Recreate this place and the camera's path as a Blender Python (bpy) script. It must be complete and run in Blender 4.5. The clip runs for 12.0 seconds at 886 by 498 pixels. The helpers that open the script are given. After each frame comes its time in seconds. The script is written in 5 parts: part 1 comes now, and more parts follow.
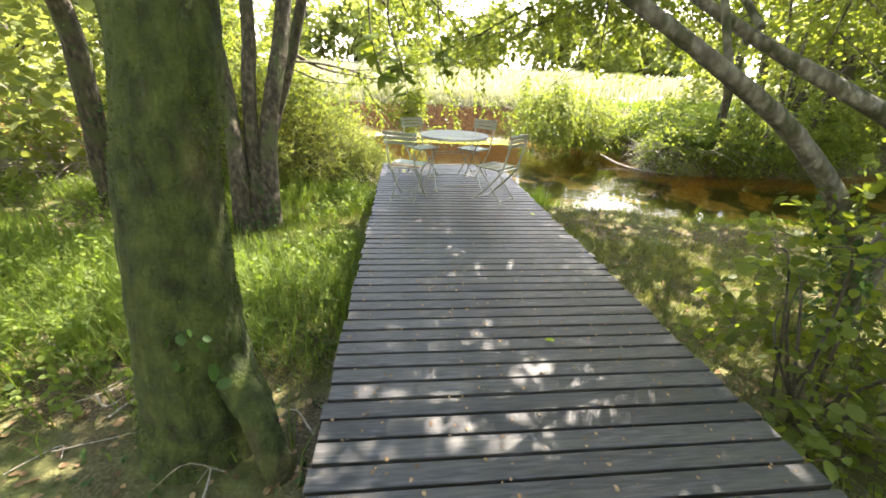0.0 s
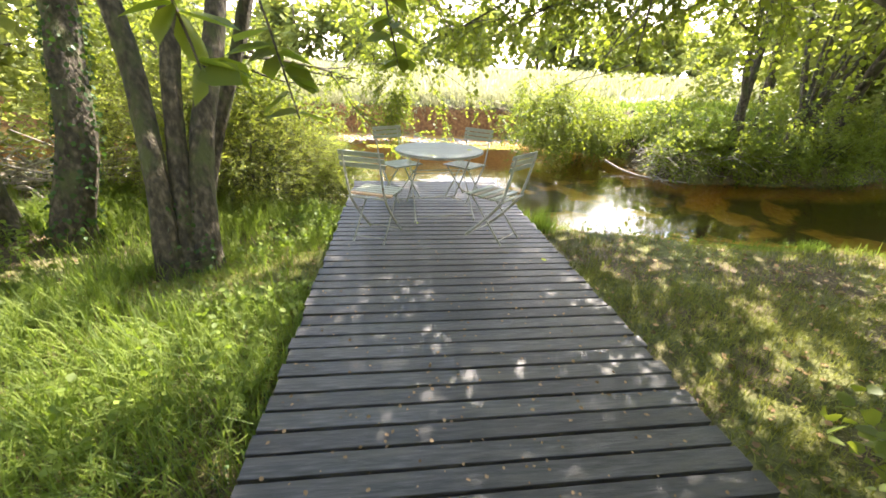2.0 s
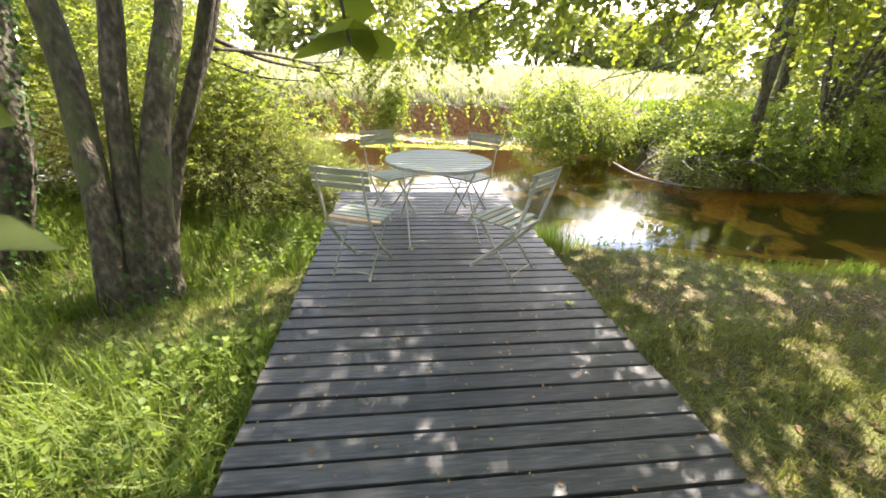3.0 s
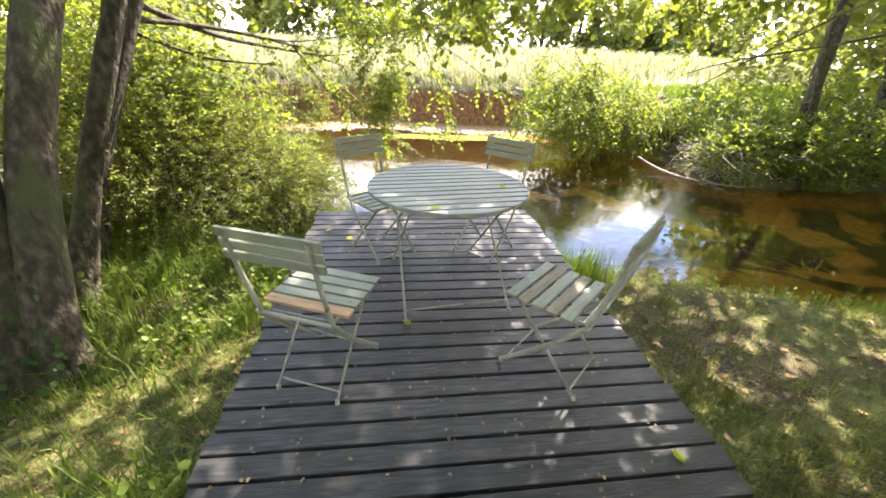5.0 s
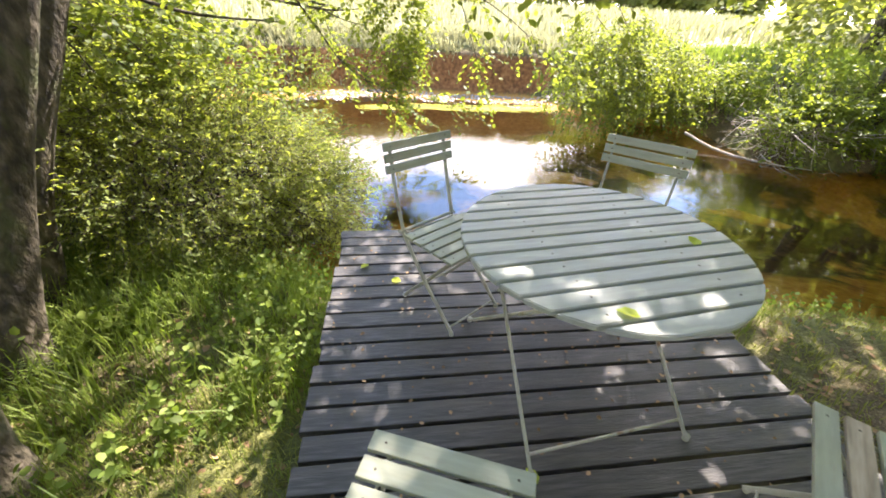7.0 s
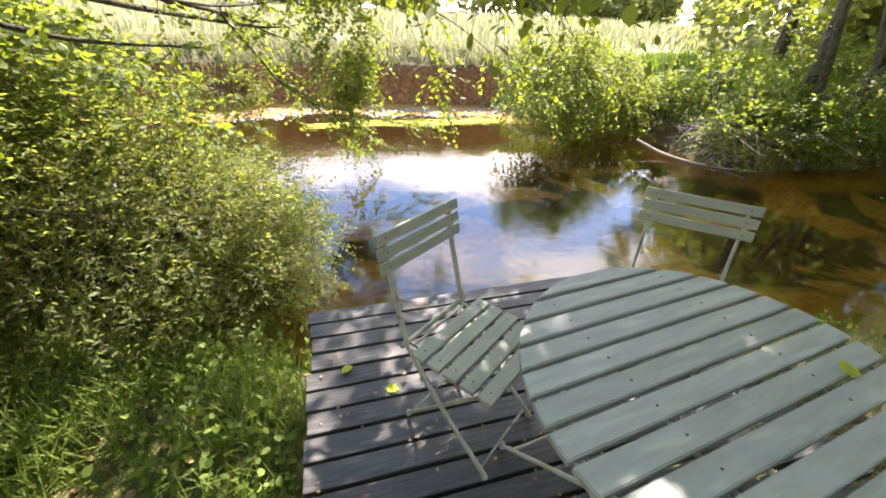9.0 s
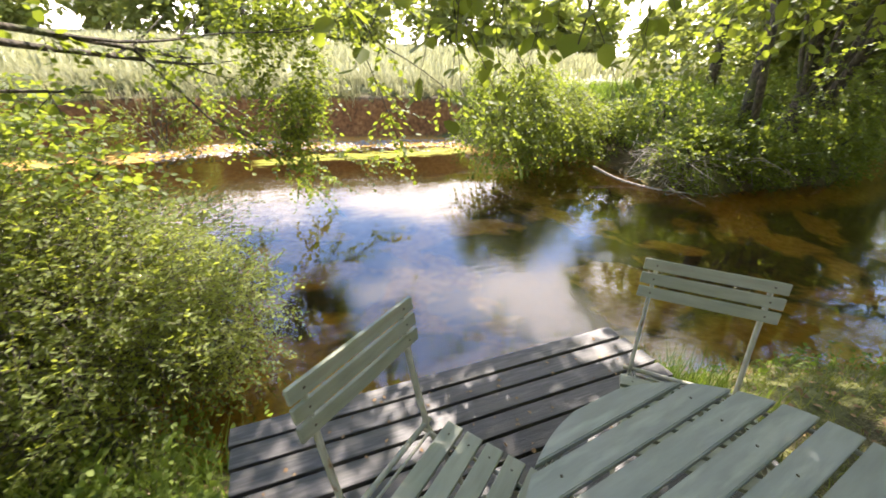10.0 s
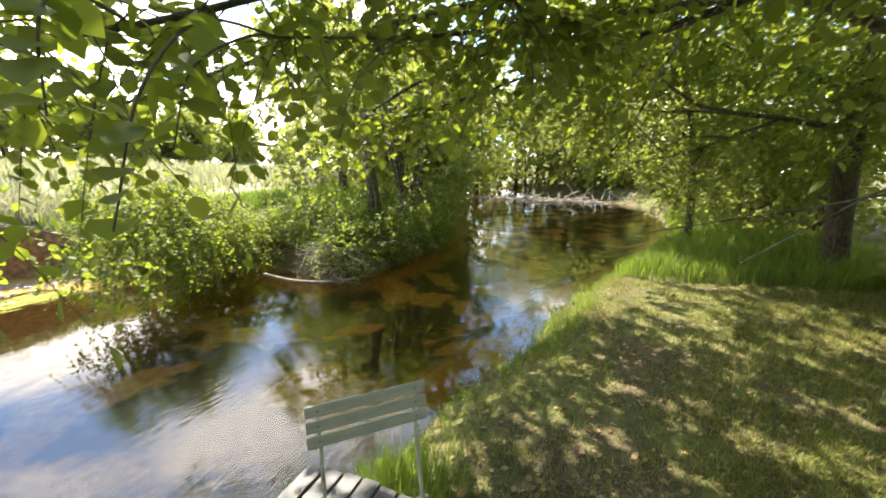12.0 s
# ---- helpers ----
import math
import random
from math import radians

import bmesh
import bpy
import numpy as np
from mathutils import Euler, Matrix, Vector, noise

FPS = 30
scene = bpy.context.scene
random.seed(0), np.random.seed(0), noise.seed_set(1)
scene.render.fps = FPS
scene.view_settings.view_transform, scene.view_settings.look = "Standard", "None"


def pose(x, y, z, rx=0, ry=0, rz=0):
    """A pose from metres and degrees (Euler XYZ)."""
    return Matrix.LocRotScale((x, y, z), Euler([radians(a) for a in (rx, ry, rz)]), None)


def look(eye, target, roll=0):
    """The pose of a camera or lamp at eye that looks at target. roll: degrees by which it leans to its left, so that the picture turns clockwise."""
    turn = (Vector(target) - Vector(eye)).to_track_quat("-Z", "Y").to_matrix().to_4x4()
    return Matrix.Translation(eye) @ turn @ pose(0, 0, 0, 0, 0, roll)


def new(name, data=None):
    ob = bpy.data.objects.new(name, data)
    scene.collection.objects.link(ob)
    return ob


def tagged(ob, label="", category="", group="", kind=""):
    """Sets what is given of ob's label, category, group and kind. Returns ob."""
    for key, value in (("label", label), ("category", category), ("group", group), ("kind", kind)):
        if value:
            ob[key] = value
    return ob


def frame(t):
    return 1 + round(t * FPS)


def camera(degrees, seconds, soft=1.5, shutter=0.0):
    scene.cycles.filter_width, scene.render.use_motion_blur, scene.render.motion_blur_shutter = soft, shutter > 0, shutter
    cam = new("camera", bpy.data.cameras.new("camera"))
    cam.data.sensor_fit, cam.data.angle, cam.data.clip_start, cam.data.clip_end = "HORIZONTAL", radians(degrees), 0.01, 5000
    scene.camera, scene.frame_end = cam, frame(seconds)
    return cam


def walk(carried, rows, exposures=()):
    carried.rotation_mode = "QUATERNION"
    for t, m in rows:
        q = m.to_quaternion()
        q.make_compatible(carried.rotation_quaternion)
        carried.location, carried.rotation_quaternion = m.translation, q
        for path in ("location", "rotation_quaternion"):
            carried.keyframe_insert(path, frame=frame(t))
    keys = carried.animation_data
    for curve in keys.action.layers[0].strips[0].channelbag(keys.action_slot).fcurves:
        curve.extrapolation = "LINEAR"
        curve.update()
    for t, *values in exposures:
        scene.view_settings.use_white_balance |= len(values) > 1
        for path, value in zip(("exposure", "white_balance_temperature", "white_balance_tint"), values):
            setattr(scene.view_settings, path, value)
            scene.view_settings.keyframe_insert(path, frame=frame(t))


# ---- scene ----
cam = camera(98.7, 12.0, soft=1.7, shutter=0.2)
PATH = [
    (0, (-0.613, 1.08, 1.455), (-0.415, 2.891, 0.629), 2.4),
    (0.5, (-0.58, 1.404, 1.454), (-0.365, 3.209, 0.622), 2.5),
    (1, (-0.516, 1.697, 1.472), (-0.296, 3.501, 0.638), 2.4),
    (1.5, (-0.42, 2.053, 1.458), (-0.195, 3.857, 0.624), 2.3),
    (2, (-0.363, 2.365, 1.444), (-0.136, 4.172, 0.618), 2.2),
    (2.5, (-0.359, 2.746, 1.453), (-0.124, 4.549, 0.62), 2.4),
    (3, (-0.304, 3.113, 1.442), (-0.063, 4.912, 0.6), 2.5),
    (3.2, (-0.294, 3.235, 1.437), (-0.041, 5.04, 0.614), 3.1),
    (4.8, (-0.197, 4.281, 1.415), (0.039, 6.052, 0.516), 2.6),
    (5, (-0.225, 4.385, 1.422), (0.011, 6.151, 0.512), 2.5),
    (5.5, (-0.389, 4.664, 1.413), (-0.157, 6.394, 0.436), 2.8),
    (6, (-0.496, 4.926, 1.38), (-0.271, 6.626, 0.351), 2.6),
    (6.5, (-0.539, 5.262, 1.37), (-0.305, 6.945, 0.314), 2.6),
    (7, (-0.626, 5.539, 1.365), (-0.382, 7.22, 0.309), 2.7),
    (7.2, (-0.667, 5.646, 1.356), (-0.41, 7.323, 0.297), 2.7),
    (9, (-0.758, 6.206, 1.428), (-0.275, 7.858, 0.410), 2.1),
    (9.5, (-0.666, 6.430, 1.432), (-0.121, 8.110, 0.493), 1.7),
    (10, (-0.594, 6.628, 1.464), (0.079, 8.283, 0.563), 1.75),
    (10.5, (-0.410, 6.738, 1.460), (0.626, 8.243, 0.643), 1.4),
    (11, (-0.296, 6.728, 1.490), (1.132, 7.947, 0.799), 1.6),
    (11.5, (-0.314, 6.657, 1.581), (1.339, 7.619, 0.995), 1.0),
    (12, (-0.348, 6.633, 1.616), (1.471, 7.355, 1.210), 0.3),
]
walk(cam, [(t, look(eye, target, roll)) for t, eye, target, roll in PATH],
     [(0, 2.80, 6850, 14), (2.5, 2.68, 6780, 16), (5, 2.55, 6700, 19), (7.2, 2.58, 6650, 20), (9, 2.24, 6650, 20), (11, 1.95, 6750, 13), (12, 2.02, 6800, 10)])

# ---- world, sun ----
SUN = Vector((0.40, 0.45, 0.80)).normalized()
world = bpy.data.worlds.new("sky")
scene.world = world
world.use_nodes = True
wn, wl = world.node_tree.nodes, world.node_tree.links
wn.clear()
w_out, w_bg = wn.new("ShaderNodeOutputWorld"), wn.new("ShaderNodeBackground")
w_sky, w_mix = wn.new("ShaderNodeTexSky"), wn.new("ShaderNodeMix")
w_sky.sky_type, w_sky.sun_disc = "NISHITA", False
w_sky.ozone_density, w_sky.dust_density = 4.0, 0.4
w_sky.sun_elevation, w_sky.sun_rotation = math.asin(SUN.z), math.atan2(SUN.x, SUN.y)
w_co, w_map, w_noise, w_ramp = (wn.new("ShaderNodeTexCoord"), wn.new("ShaderNodeMapping"),
                                wn.new("ShaderNodeTexNoise"), wn.new("ShaderNodeValToRGB"))
w_map.inputs["Scale"].default_value = (1.0, 1.0, 2.6)
w_map.inputs["Location"].default_value = (0.3, 0.55, 0.1)
w_noise.inputs["Scale"].default_value, w_noise.inputs["Detail"].default_value = 2.2, 8
w_ramp.color_ramp.elements[0].position, w_ramp.color_ramp.elements[1].position = 0.455, 0.56
w_sep, w_bias = wn.new("ShaderNodeSeparateXYZ"), wn.new("ShaderNodeMath")
w_bias.operation = "MULTIPLY_ADD"
w_bias.inputs[1].default_value = -0.36
w_add = wn.new("ShaderNodeMath")
w_add.inputs[1].default_value = 0.135
w_mix.data_type = "RGBA"
wl.new(w_co.outputs["Generated"], w_map.inputs["Vector"])
wl.new(w_map.outputs["Vector"], w_noise.inputs["Vector"])
wl.new(w_co.outputs["Generated"], w_sep.inputs["Vector"])
wl.new(w_sep.outputs["Z"], w_bias.inputs[0])
wl.new(w_noise.outputs["Fac"], w_bias.inputs[2])
wl.new(w_bias.outputs["Value"], w_add.inputs[0])
wl.new(w_add.outputs["Value"], w_ramp.inputs["Fac"])
wl.new(w_ramp.outputs["Color"], w_mix.inputs["Factor"])
wl.new(w_sky.outputs["Color"], w_mix.inputs[6])
w_mix.inputs[7].default_value = (9.4, 8.9, 8.6, 1)
wl.new(w_mix.outputs[2], w_bg.inputs["Color"])
w_bg.inputs["Strength"].default_value = 0.15
wl.new(w_bg.outputs["Background"], w_out.inputs["Surface"])

sun_data = bpy.data.lights.new("sun", "SUN")
sun_data.energy, sun_data.angle, sun_data.color = 5.0, radians(0.53), (1.0, 0.94, 0.84)
sun = new("sun", sun_data)
sun.matrix_world = look(SUN * 60, (0, 0, 0))


# ---- materials ----
def material(name):
    m = bpy.data.materials.new(name)
    m.use_nodes = True
    m.node_tree.nodes.clear()
    return m, m.node_tree.nodes, m.node_tree.links


def ramp(nodes, stops):
    r = nodes.new("ShaderNodeValToRGB")
    e = r.color_ramp.elements
    while len(e) < len(stops):
        e.new(0.5)
    for k, (p, c) in zip(e, stops):
        k.position, k.color = p, (*c, 1)
    return r


def coords(nodes, links, scale=(1, 1, 1), kind="Object"):
    c, m = nodes.new("ShaderNodeTexCoord"), nodes.new("ShaderNodeMapping")
    m.inputs["Scale"].default_value = scale
    links.new(c.outputs[kind], m.inputs["Vector"])
    return m.outputs["Vector"]


def surface(name, stops, scale=6.0, stretch=(1, 1, 1), rough=(0.6, 0.9), bump=0.3, bump_scale=40.0,
            tint=None, metal=0.0, vary=0.0, stain=None, stain_at=(0.55, 0.75), stain_scale=2.0, depth=0.01):
    """Grain from one noise through a ramp, larger stains from another, fine relief from a third."""
    m, n, l = material(name)
    out, b = n.new("ShaderNodeOutputMaterial"), n.new("ShaderNodeBsdfPrincipled")
    v = coords(n, l, stretch)
    a, s, f = (n.new("ShaderNodeTexNoise") for _ in range(3))
    for node, sc, det in ((a, scale, 8), (s, stain_scale, 5), (f, bump_scale, 6)):
        node.inputs["Scale"].default_value, node.inputs["Detail"].default_value = sc, det
        l.new(v, node.inputs["Vector"])
    c = ramp(n, stops)
    l.new(a.outputs["Fac"], c.inputs["Fac"])
    colour = c.outputs["Color"]
    if stain:
        mix, r = n.new("ShaderNodeMix"), ramp(n, [(stain_at[0], (0, 0, 0)), (stain_at[1], (1, 1, 1))])
        mix.data_type = "RGBA"
        l.new(s.outputs["Fac"], r.inputs["Fac"])
        l.new(r.outputs["Color"], mix.inputs["Factor"])
        l.new(colour, mix.inputs[6])
        mix.inputs[7].default_value = (*stain, 1)
        colour = mix.outputs[2]
    if vary:
        hsv, info, mr = n.new("ShaderNodeHueSaturation"), n.new("ShaderNodeObjectInfo"), n.new("ShaderNodeMapRange")
        mr.inputs["To Min"].default_value, mr.inputs["To Max"].default_value = 1 - vary, 1 + vary
        l.new(info.outputs["Random"], mr.inputs["Value"])
        l.new(mr.outputs["Result"], hsv.inputs["Value"])
        l.new(colour, hsv.inputs["Color"])
        colour = hsv.outputs["Color"]
    l.new(colour, b.inputs["Base Color"])
    mr2 = n.new("ShaderNodeMapRange")
    mr2.inputs["To Min"].default_value, mr2.inputs["To Max"].default_value = rough
    l.new(s.outputs["Fac"], mr2.inputs["Value"])
    l.new(mr2.outputs["Result"], b.inputs["Roughness"])
    b.inputs["Metallic"].default_value = metal
    if bump:
        bp = n.new("ShaderNodeBump")
        bp.inputs["Strength"].default_value, bp.inputs["Distance"].default_value = bump, depth
        l.new(f.outputs["Fac"], bp.inputs["Height"])
        l.new(bp.outputs["Normal"], b.inputs["Normal"])
    l.new(b.outputs["BSDF"], out.inputs["Surface"])
    return m


def leafy(name, dark, light, through_colour, amount=0.45, rough=0.45):
    """A leaf: gloss and colour in front, light that comes through from behind, varied leaf by leaf."""
    m, n, l = material(name)
    out, b, t, mix = (n.new("ShaderNodeOutputMaterial"), n.new("ShaderNodeBsdfPrincipled"),
                      n.new("ShaderNodeBsdfTranslucent"), n.new("ShaderNodeMixShader"))
    g = n.new("ShaderNodeNewGeometry")
    c = ramp(n, [(0.0, dark), (0.75, light), (1.0, tuple(min(1, x * 1.35) for x in light))])
    l.new(g.outputs["Random Per Island"], c.inputs["Fac"])
    noise_n = n.new("ShaderNodeTexNoise")
    noise_n.inputs["Scale"].default_value = 1.3
    l.new(coords(n, l), noise_n.inputs["Vector"])
    hsv, mr = n.new("ShaderNodeHueSaturation"), n.new("ShaderNodeMapRange")
    mr.inputs["To Min"].default_value, mr.inputs["To Max"].default_value = 0.65, 1.35
    l.new(noise_n.outputs["Fac"], mr.inputs["Value"])
    l.new(mr.outputs["Result"], hsv.inputs["Value"])
    l.new(c.outputs["Color"], hsv.inputs["Color"])
    l.new(hsv.outputs["Color"], b.inputs["Base Color"])
    b.inputs["Roughness"].default_value = rough + 0.12
    b.inputs["Specular IOR Level"].default_value = 0.3
    t.inputs["Color"].default_value = (*through_colour, 1)
    mix.inputs["Fac"].default_value = amount
    l.new(b.outputs["BSDF"], mix.inputs[1])
    l.new(t.outputs["BSDF"], mix.inputs[2])
    l.new(mix.outputs["Shader"], out.inputs["Surface"])
    return m


def ground_material():
    """Soil and thatch on the banks, sand by the water and on the bed, red-brown earth on the cut bank, pale hay on the field."""
    m, n, l = material("ground")
    out, b = n.new("ShaderNodeOutputMaterial"), n.new("ShaderNodeBsdfPrincipled")
    v = coords(n, l)
    sep, g, sepn = n.new("ShaderNodeSeparateXYZ"), n.new("ShaderNodeNewGeometry"), n.new("ShaderNodeSeparateXYZ")
    l.new(v, sep.inputs["Vector"])
    l.new(g.outputs["Normal"], sepn.inputs["Vector"])

    def noise_node(scale, detail=8):
        t = n.new("ShaderNodeTexNoise")
        t.inputs["Scale"].default_value, t.inputs["Detail"].default_value = scale, detail
        l.new(v, t.inputs["Vector"])
        return t.outputs["Fac"]

    def mixed(fac, x, y):
        k = n.new("ShaderNodeMix")
        k.data_type = "RGBA"
        l.new(fac, k.inputs["Factor"])
        l.new(x, k.inputs[6])
        l.new(y, k.inputs[7])
        return k.outputs[2]

    def coloured(fac, stops):
        r = ramp(n, stops)
        l.new(fac, r.inputs["Fac"])
        return r.outputs["Color"]

    def step(value, lo, hi):
        k = n.new("ShaderNodeMapRange")
        k.inputs["From Min"].default_value, k.inputs["From Max"].default_value = lo, hi
        l.new(value, k.inputs["Value"])
        return k.outputs["Result"]

    fine, mid, big = noise_node(55), noise_node(9), noise_node(1.1, 4)
    soil = coloured(fine, [(0.3, (0.04, 0.03, 0.017)), (0.55, (0.115, 0.088, 0.05)), (0.72, (0.23, 0.185, 0.11))])
    grass = coloured(mid, [(0.3, (0.06, 0.068, 0.022)), (0.7, (0.16, 0.16, 0.055))])
    near = mixed(step(big, 0.38, 0.56), soil, grass)
    sand = coloured(mid, [(0.3, (0.40, 0.21, 0.055)), (0.55, (0.58, 0.32, 0.085)), (0.75, (0.68, 0.43, 0.15))])
    cut = coloured(mid, [(0.3, (0.11, 0.055, 0.026)), (0.55, (0.25, 0.125, 0.052)), (0.75, (0.36, 0.21, 0.10))])
    hay = coloured(mid, [(0.3, (0.19, 0.20, 0.09)), (0.6, (0.34, 0.335, 0.20)), (0.8, (0.48, 0.45, 0.31))])
    col = mixed(step(sep.outputs["Y"], 19.6, 20.6), near, hay)
    steep = step(sepn.outputs["Z"], 0.75, 0.45)
    west = n.new("ShaderNodeMath")
    west.operation = "MULTIPLY"
    l.new(steep, west.inputs[0])
    l.new(step(sep.outputs["X"], 5.6, 4.6), west.inputs[1])
    col = mixed(west.outputs["Value"], col, cut)
    wob = n.new("ShaderNodeMath")
    wob.operation = "MULTIPLY_ADD"
    l.new(mid, wob.inputs[0])
    wob.inputs[1].default_value = 0.25
    l.new(sep.outputs["Z"], wob.inputs[2])
    bar, most = n.new("ShaderNodeMath"), n.new("ShaderNodeMath")
    bar.operation, most.operation = "MULTIPLY", "MAXIMUM"
    l.new(step(wob.outputs["Value"], -0.72, -0.80), bar.inputs[0])
    l.new(step(sep.outputs["Y"], 14.0, 16.0), bar.inputs[1])
    l.new(step(wob.outputs["Value"], -0.87, -0.93), most.inputs[0])
    l.new(bar.outputs["Value"], most.inputs[1])
    col = mixed(most.outputs["Value"], col, sand)
    # shade between sun patches, painted as dark noise on the deep near bed
    bed_shade = coloured(mid, [(0.3, (0.030, 0.022, 0.012)), (0.7, (0.10, 0.065, 0.028))])
    lying, deep = n.new("ShaderNodeMath"), n.new("ShaderNodeMath")
    lying.operation = deep.operation = "MULTIPLY"
    l.new(step(noise_node(0.75, 5), 0.44, 0.50), lying.inputs[0])
    l.new(step(sep.outputs["Z"], -1.12, -1.22), lying.inputs[1])
    l.new(lying.outputs["Value"], deep.inputs[0])
    l.new(step(sep.outputs["Y"], 15.0, 13.0), deep.inputs[1])
    col = mixed(deep.outputs["Value"], col, bed_shade)
    l.new(col, b.inputs["Base Color"])
    b.inputs["Roughness"].default_value = 0.9
    b.inputs["Specular IOR Level"].default_value = 0.2
    bp = n.new("ShaderNodeBump")
    bp.inputs["Strength"].default_value, bp.inputs["Distance"].default_value = 0.7, 0.03
    l.new(fine, bp.inputs["Height"])
    l.new(bp.outputs["Normal"], b.inputs["Normal"])
    l.new(b.outputs["BSDF"], out.inputs["Surface"])
    return m


def water_material():
    """Clear peat-brown water over a sandy bed, with a rippled mirror on top."""
    m, n, l = material("water")
    out, gl, tr, mix, fr = (n.new("ShaderNodeOutputMaterial"), n.new("ShaderNodeBsdfGlossy"),
                            n.new("ShaderNodeBsdfTransparent"), n.new("ShaderNodeMixShader"), n.new("ShaderNodeFresnel"))
    v = coords(n, l, (1.0, 2.2, 1.0))
    t, t2 = n.new("ShaderNodeTexNoise"), n.new("ShaderNodeTexNoise")
    t.inputs["Scale"].default_value, t.inputs["Detail"].default_value = 6.0, 3
    t2.inputs["Scale"].default_value, t2.inputs["Detail"].default_value = 0.45, 3
    l.new(v, t.inputs["Vector"])
    l.new(v, t2.inputs["Vector"])
    r = ramp(n, [(0.42, (0.05, 0.05, 0.05)), (0.62, (1, 1, 1))])
    l.new(t2.outputs["Fac"], r.inputs["Fac"])
    mul = n.new("ShaderNodeMath")
    mul.operation = "MULTIPLY"
    l.new(t.outputs["Fac"], mul.inputs[0])
    l.new(r.outputs["Color"], mul.inputs[1])
    bp = n.new("ShaderNodeBump")
    bp.inputs["Strength"].default_value, bp.inputs["Distance"].default_value = 0.28, 0.014
    l.new(mul.outputs["Value"], bp.inputs["Height"])
    l.new(bp.outputs["Normal"], gl.inputs["Normal"])
    l.new(bp.outputs["Normal"], fr.inputs["Normal"])
    fr.inputs["IOR"].default_value = 1.75
    gl.inputs["Roughness"].default_value = 0.015
    gl.inputs["Color"].default_value = (0.95, 0.95, 0.95, 1)
    tr.inputs["Color"].default_value = (0.93, 0.79, 0.52, 1)
    l.new(fr.outputs["Fac"], mix.inputs["Fac"])
    l.new(tr.outputs["BSDF"], mix.inputs[1])
    l.new(gl.outputs["BSDF"], mix.inputs[2])
    l.new(mix.outputs["Shader"], out.inputs["Surface"])
    return m


GROUND, WATER = ground_material(), water_material()
DECK = surface("weathered decking", [(0.3, (0.016, 0.015, 0.0145)), (0.5, (0.042, 0.0395, 0.038)), (0.72, (0.102, 0.096, 0.091))],
               scale=5, stretch=(1.2, 14, 14), rough=(0.30, 0.66), bump=0.45, bump_scale=16, vary=0.30,
               stain=(0.075, 0.07, 0.058), stain_at=(0.5, 0.72), stain_scale=1.5, depth=0.006)
BEAM = surface("deck beam", [(0.3, (0.03, 0.025, 0.02)), (0.7, (0.10, 0.085, 0.065))], scale=4, stretch=(8, 1, 8))
PAINT = surface("sage painted wood", [(0.3, (0.235, 0.25, 0.185)), (0.7, (0.305, 0.32, 0.24))], scale=9, stretch=(1, 6, 6),
                rough=(0.4, 0.65), bump=0.2, bump_scale=30, vary=0.06, stain=(0.26, 0.25, 0.19), stain_at=(0.62, 0.70), stain_scale=7, depth=0.002)
BARE = surface("bare greyed slat", [(0.3, (0.20, 0.16, 0.11)), (0.7, (0.42, 0.35, 0.26))], scale=8, stretch=(1, 8, 8),
               rough=(0.6, 0.85), bump=0.4, bump_scale=30, depth=0.003)
RAWWOOD = surface("new pine slat", [(0.3, (0.42, 0.25, 0.12)), (0.7, (0.58, 0.38, 0.21))], scale=8, stretch=(1, 8, 8), rough=(0.5, 0.7), bump=0.2)
TABLEPAINT = surface("grey-green table paint", [(0.3, (0.25, 0.268, 0.235)), (0.7, (0.32, 0.338, 0.30))], scale=7, stretch=(1, 6, 6),
                     rough=(0.35, 0.6), bump=0.2, bump_scale=30, vary=0.06, stain=(0.40, 0.42, 0.36), stain_at=(0.55, 0.75), stain_scale=5, depth=0.002)
IRON = surface("painted iron", [(0.35, (0.30, 0.295, 0.235)), (0.7, (0.42, 0.41, 0.33))], scale=14, rough=(0.35, 0.6), bump=0.2,
               bump_scale=90, stain=(0.22, 0.13, 0.07), stain_at=(0.63, 0.72), stain_scale=16, depth=0.002)
IRON_DARK = surface("rusty screw", [(0.3, (0.05, 0.04, 0.03)), (0.7, (0.14, 0.11, 0.08))], scale=40, rough=(0.4, 0.7), metal=0.6)
MOSS = surface("mossy bark", [(0.3, (0.018, 0.024, 0.006)), (0.5, (0.048, 0.064, 0.012)), (0.7, (0.088, 0.112, 0.022))], scale=12,
               stretch=(1, 1, 0.6), rough=(0.85, 1.0), bump=1.0, bump_scale=45, stain=(0.11, 0.075, 0.045), stain_at=(0.60, 0.76),
               stain_scale=2.2, depth=0.03)
BARK = surface("grey-brown bark", [(0.3, (0.022, 0.018, 0.011)), (0.5, (0.06, 0.048, 0.03)), (0.72, (0.15, 0.125, 0.085))], scale=9,
               stretch=(2, 2, 1.0), rough=(0.8, 1.0), bump=1.0, bump_scale=16, stain=(0.075, 0.085, 0.03), stain_at=(0.5, 0.65), stain_scale=2.5, depth=0.03)
DEADWOOD = surface("bleached dead wood", [(0.3, (0.17, 0.14, 0.11)), (0.7, (0.46, 0.41, 0.34))], scale=12, stretch=(3, 3, 1),
                   rough=(0.7, 0.95), bump=0.6, bump_scale=30)
LICHEN = surface("pale lichened bark", [(0.3, (0.05, 0.045, 0.032)), (0.5, (0.12, 0.11, 0.08)), (0.72, (0.24, 0.235, 0.18))], scale=9,
                 stretch=(2, 2, 1.0), rough=(0.8, 1.0), bump=1.0, bump_scale=16, stain=(0.045, 0.05, 0.02), stain_at=(0.5, 0.62), stain_scale=4, depth=0.02)
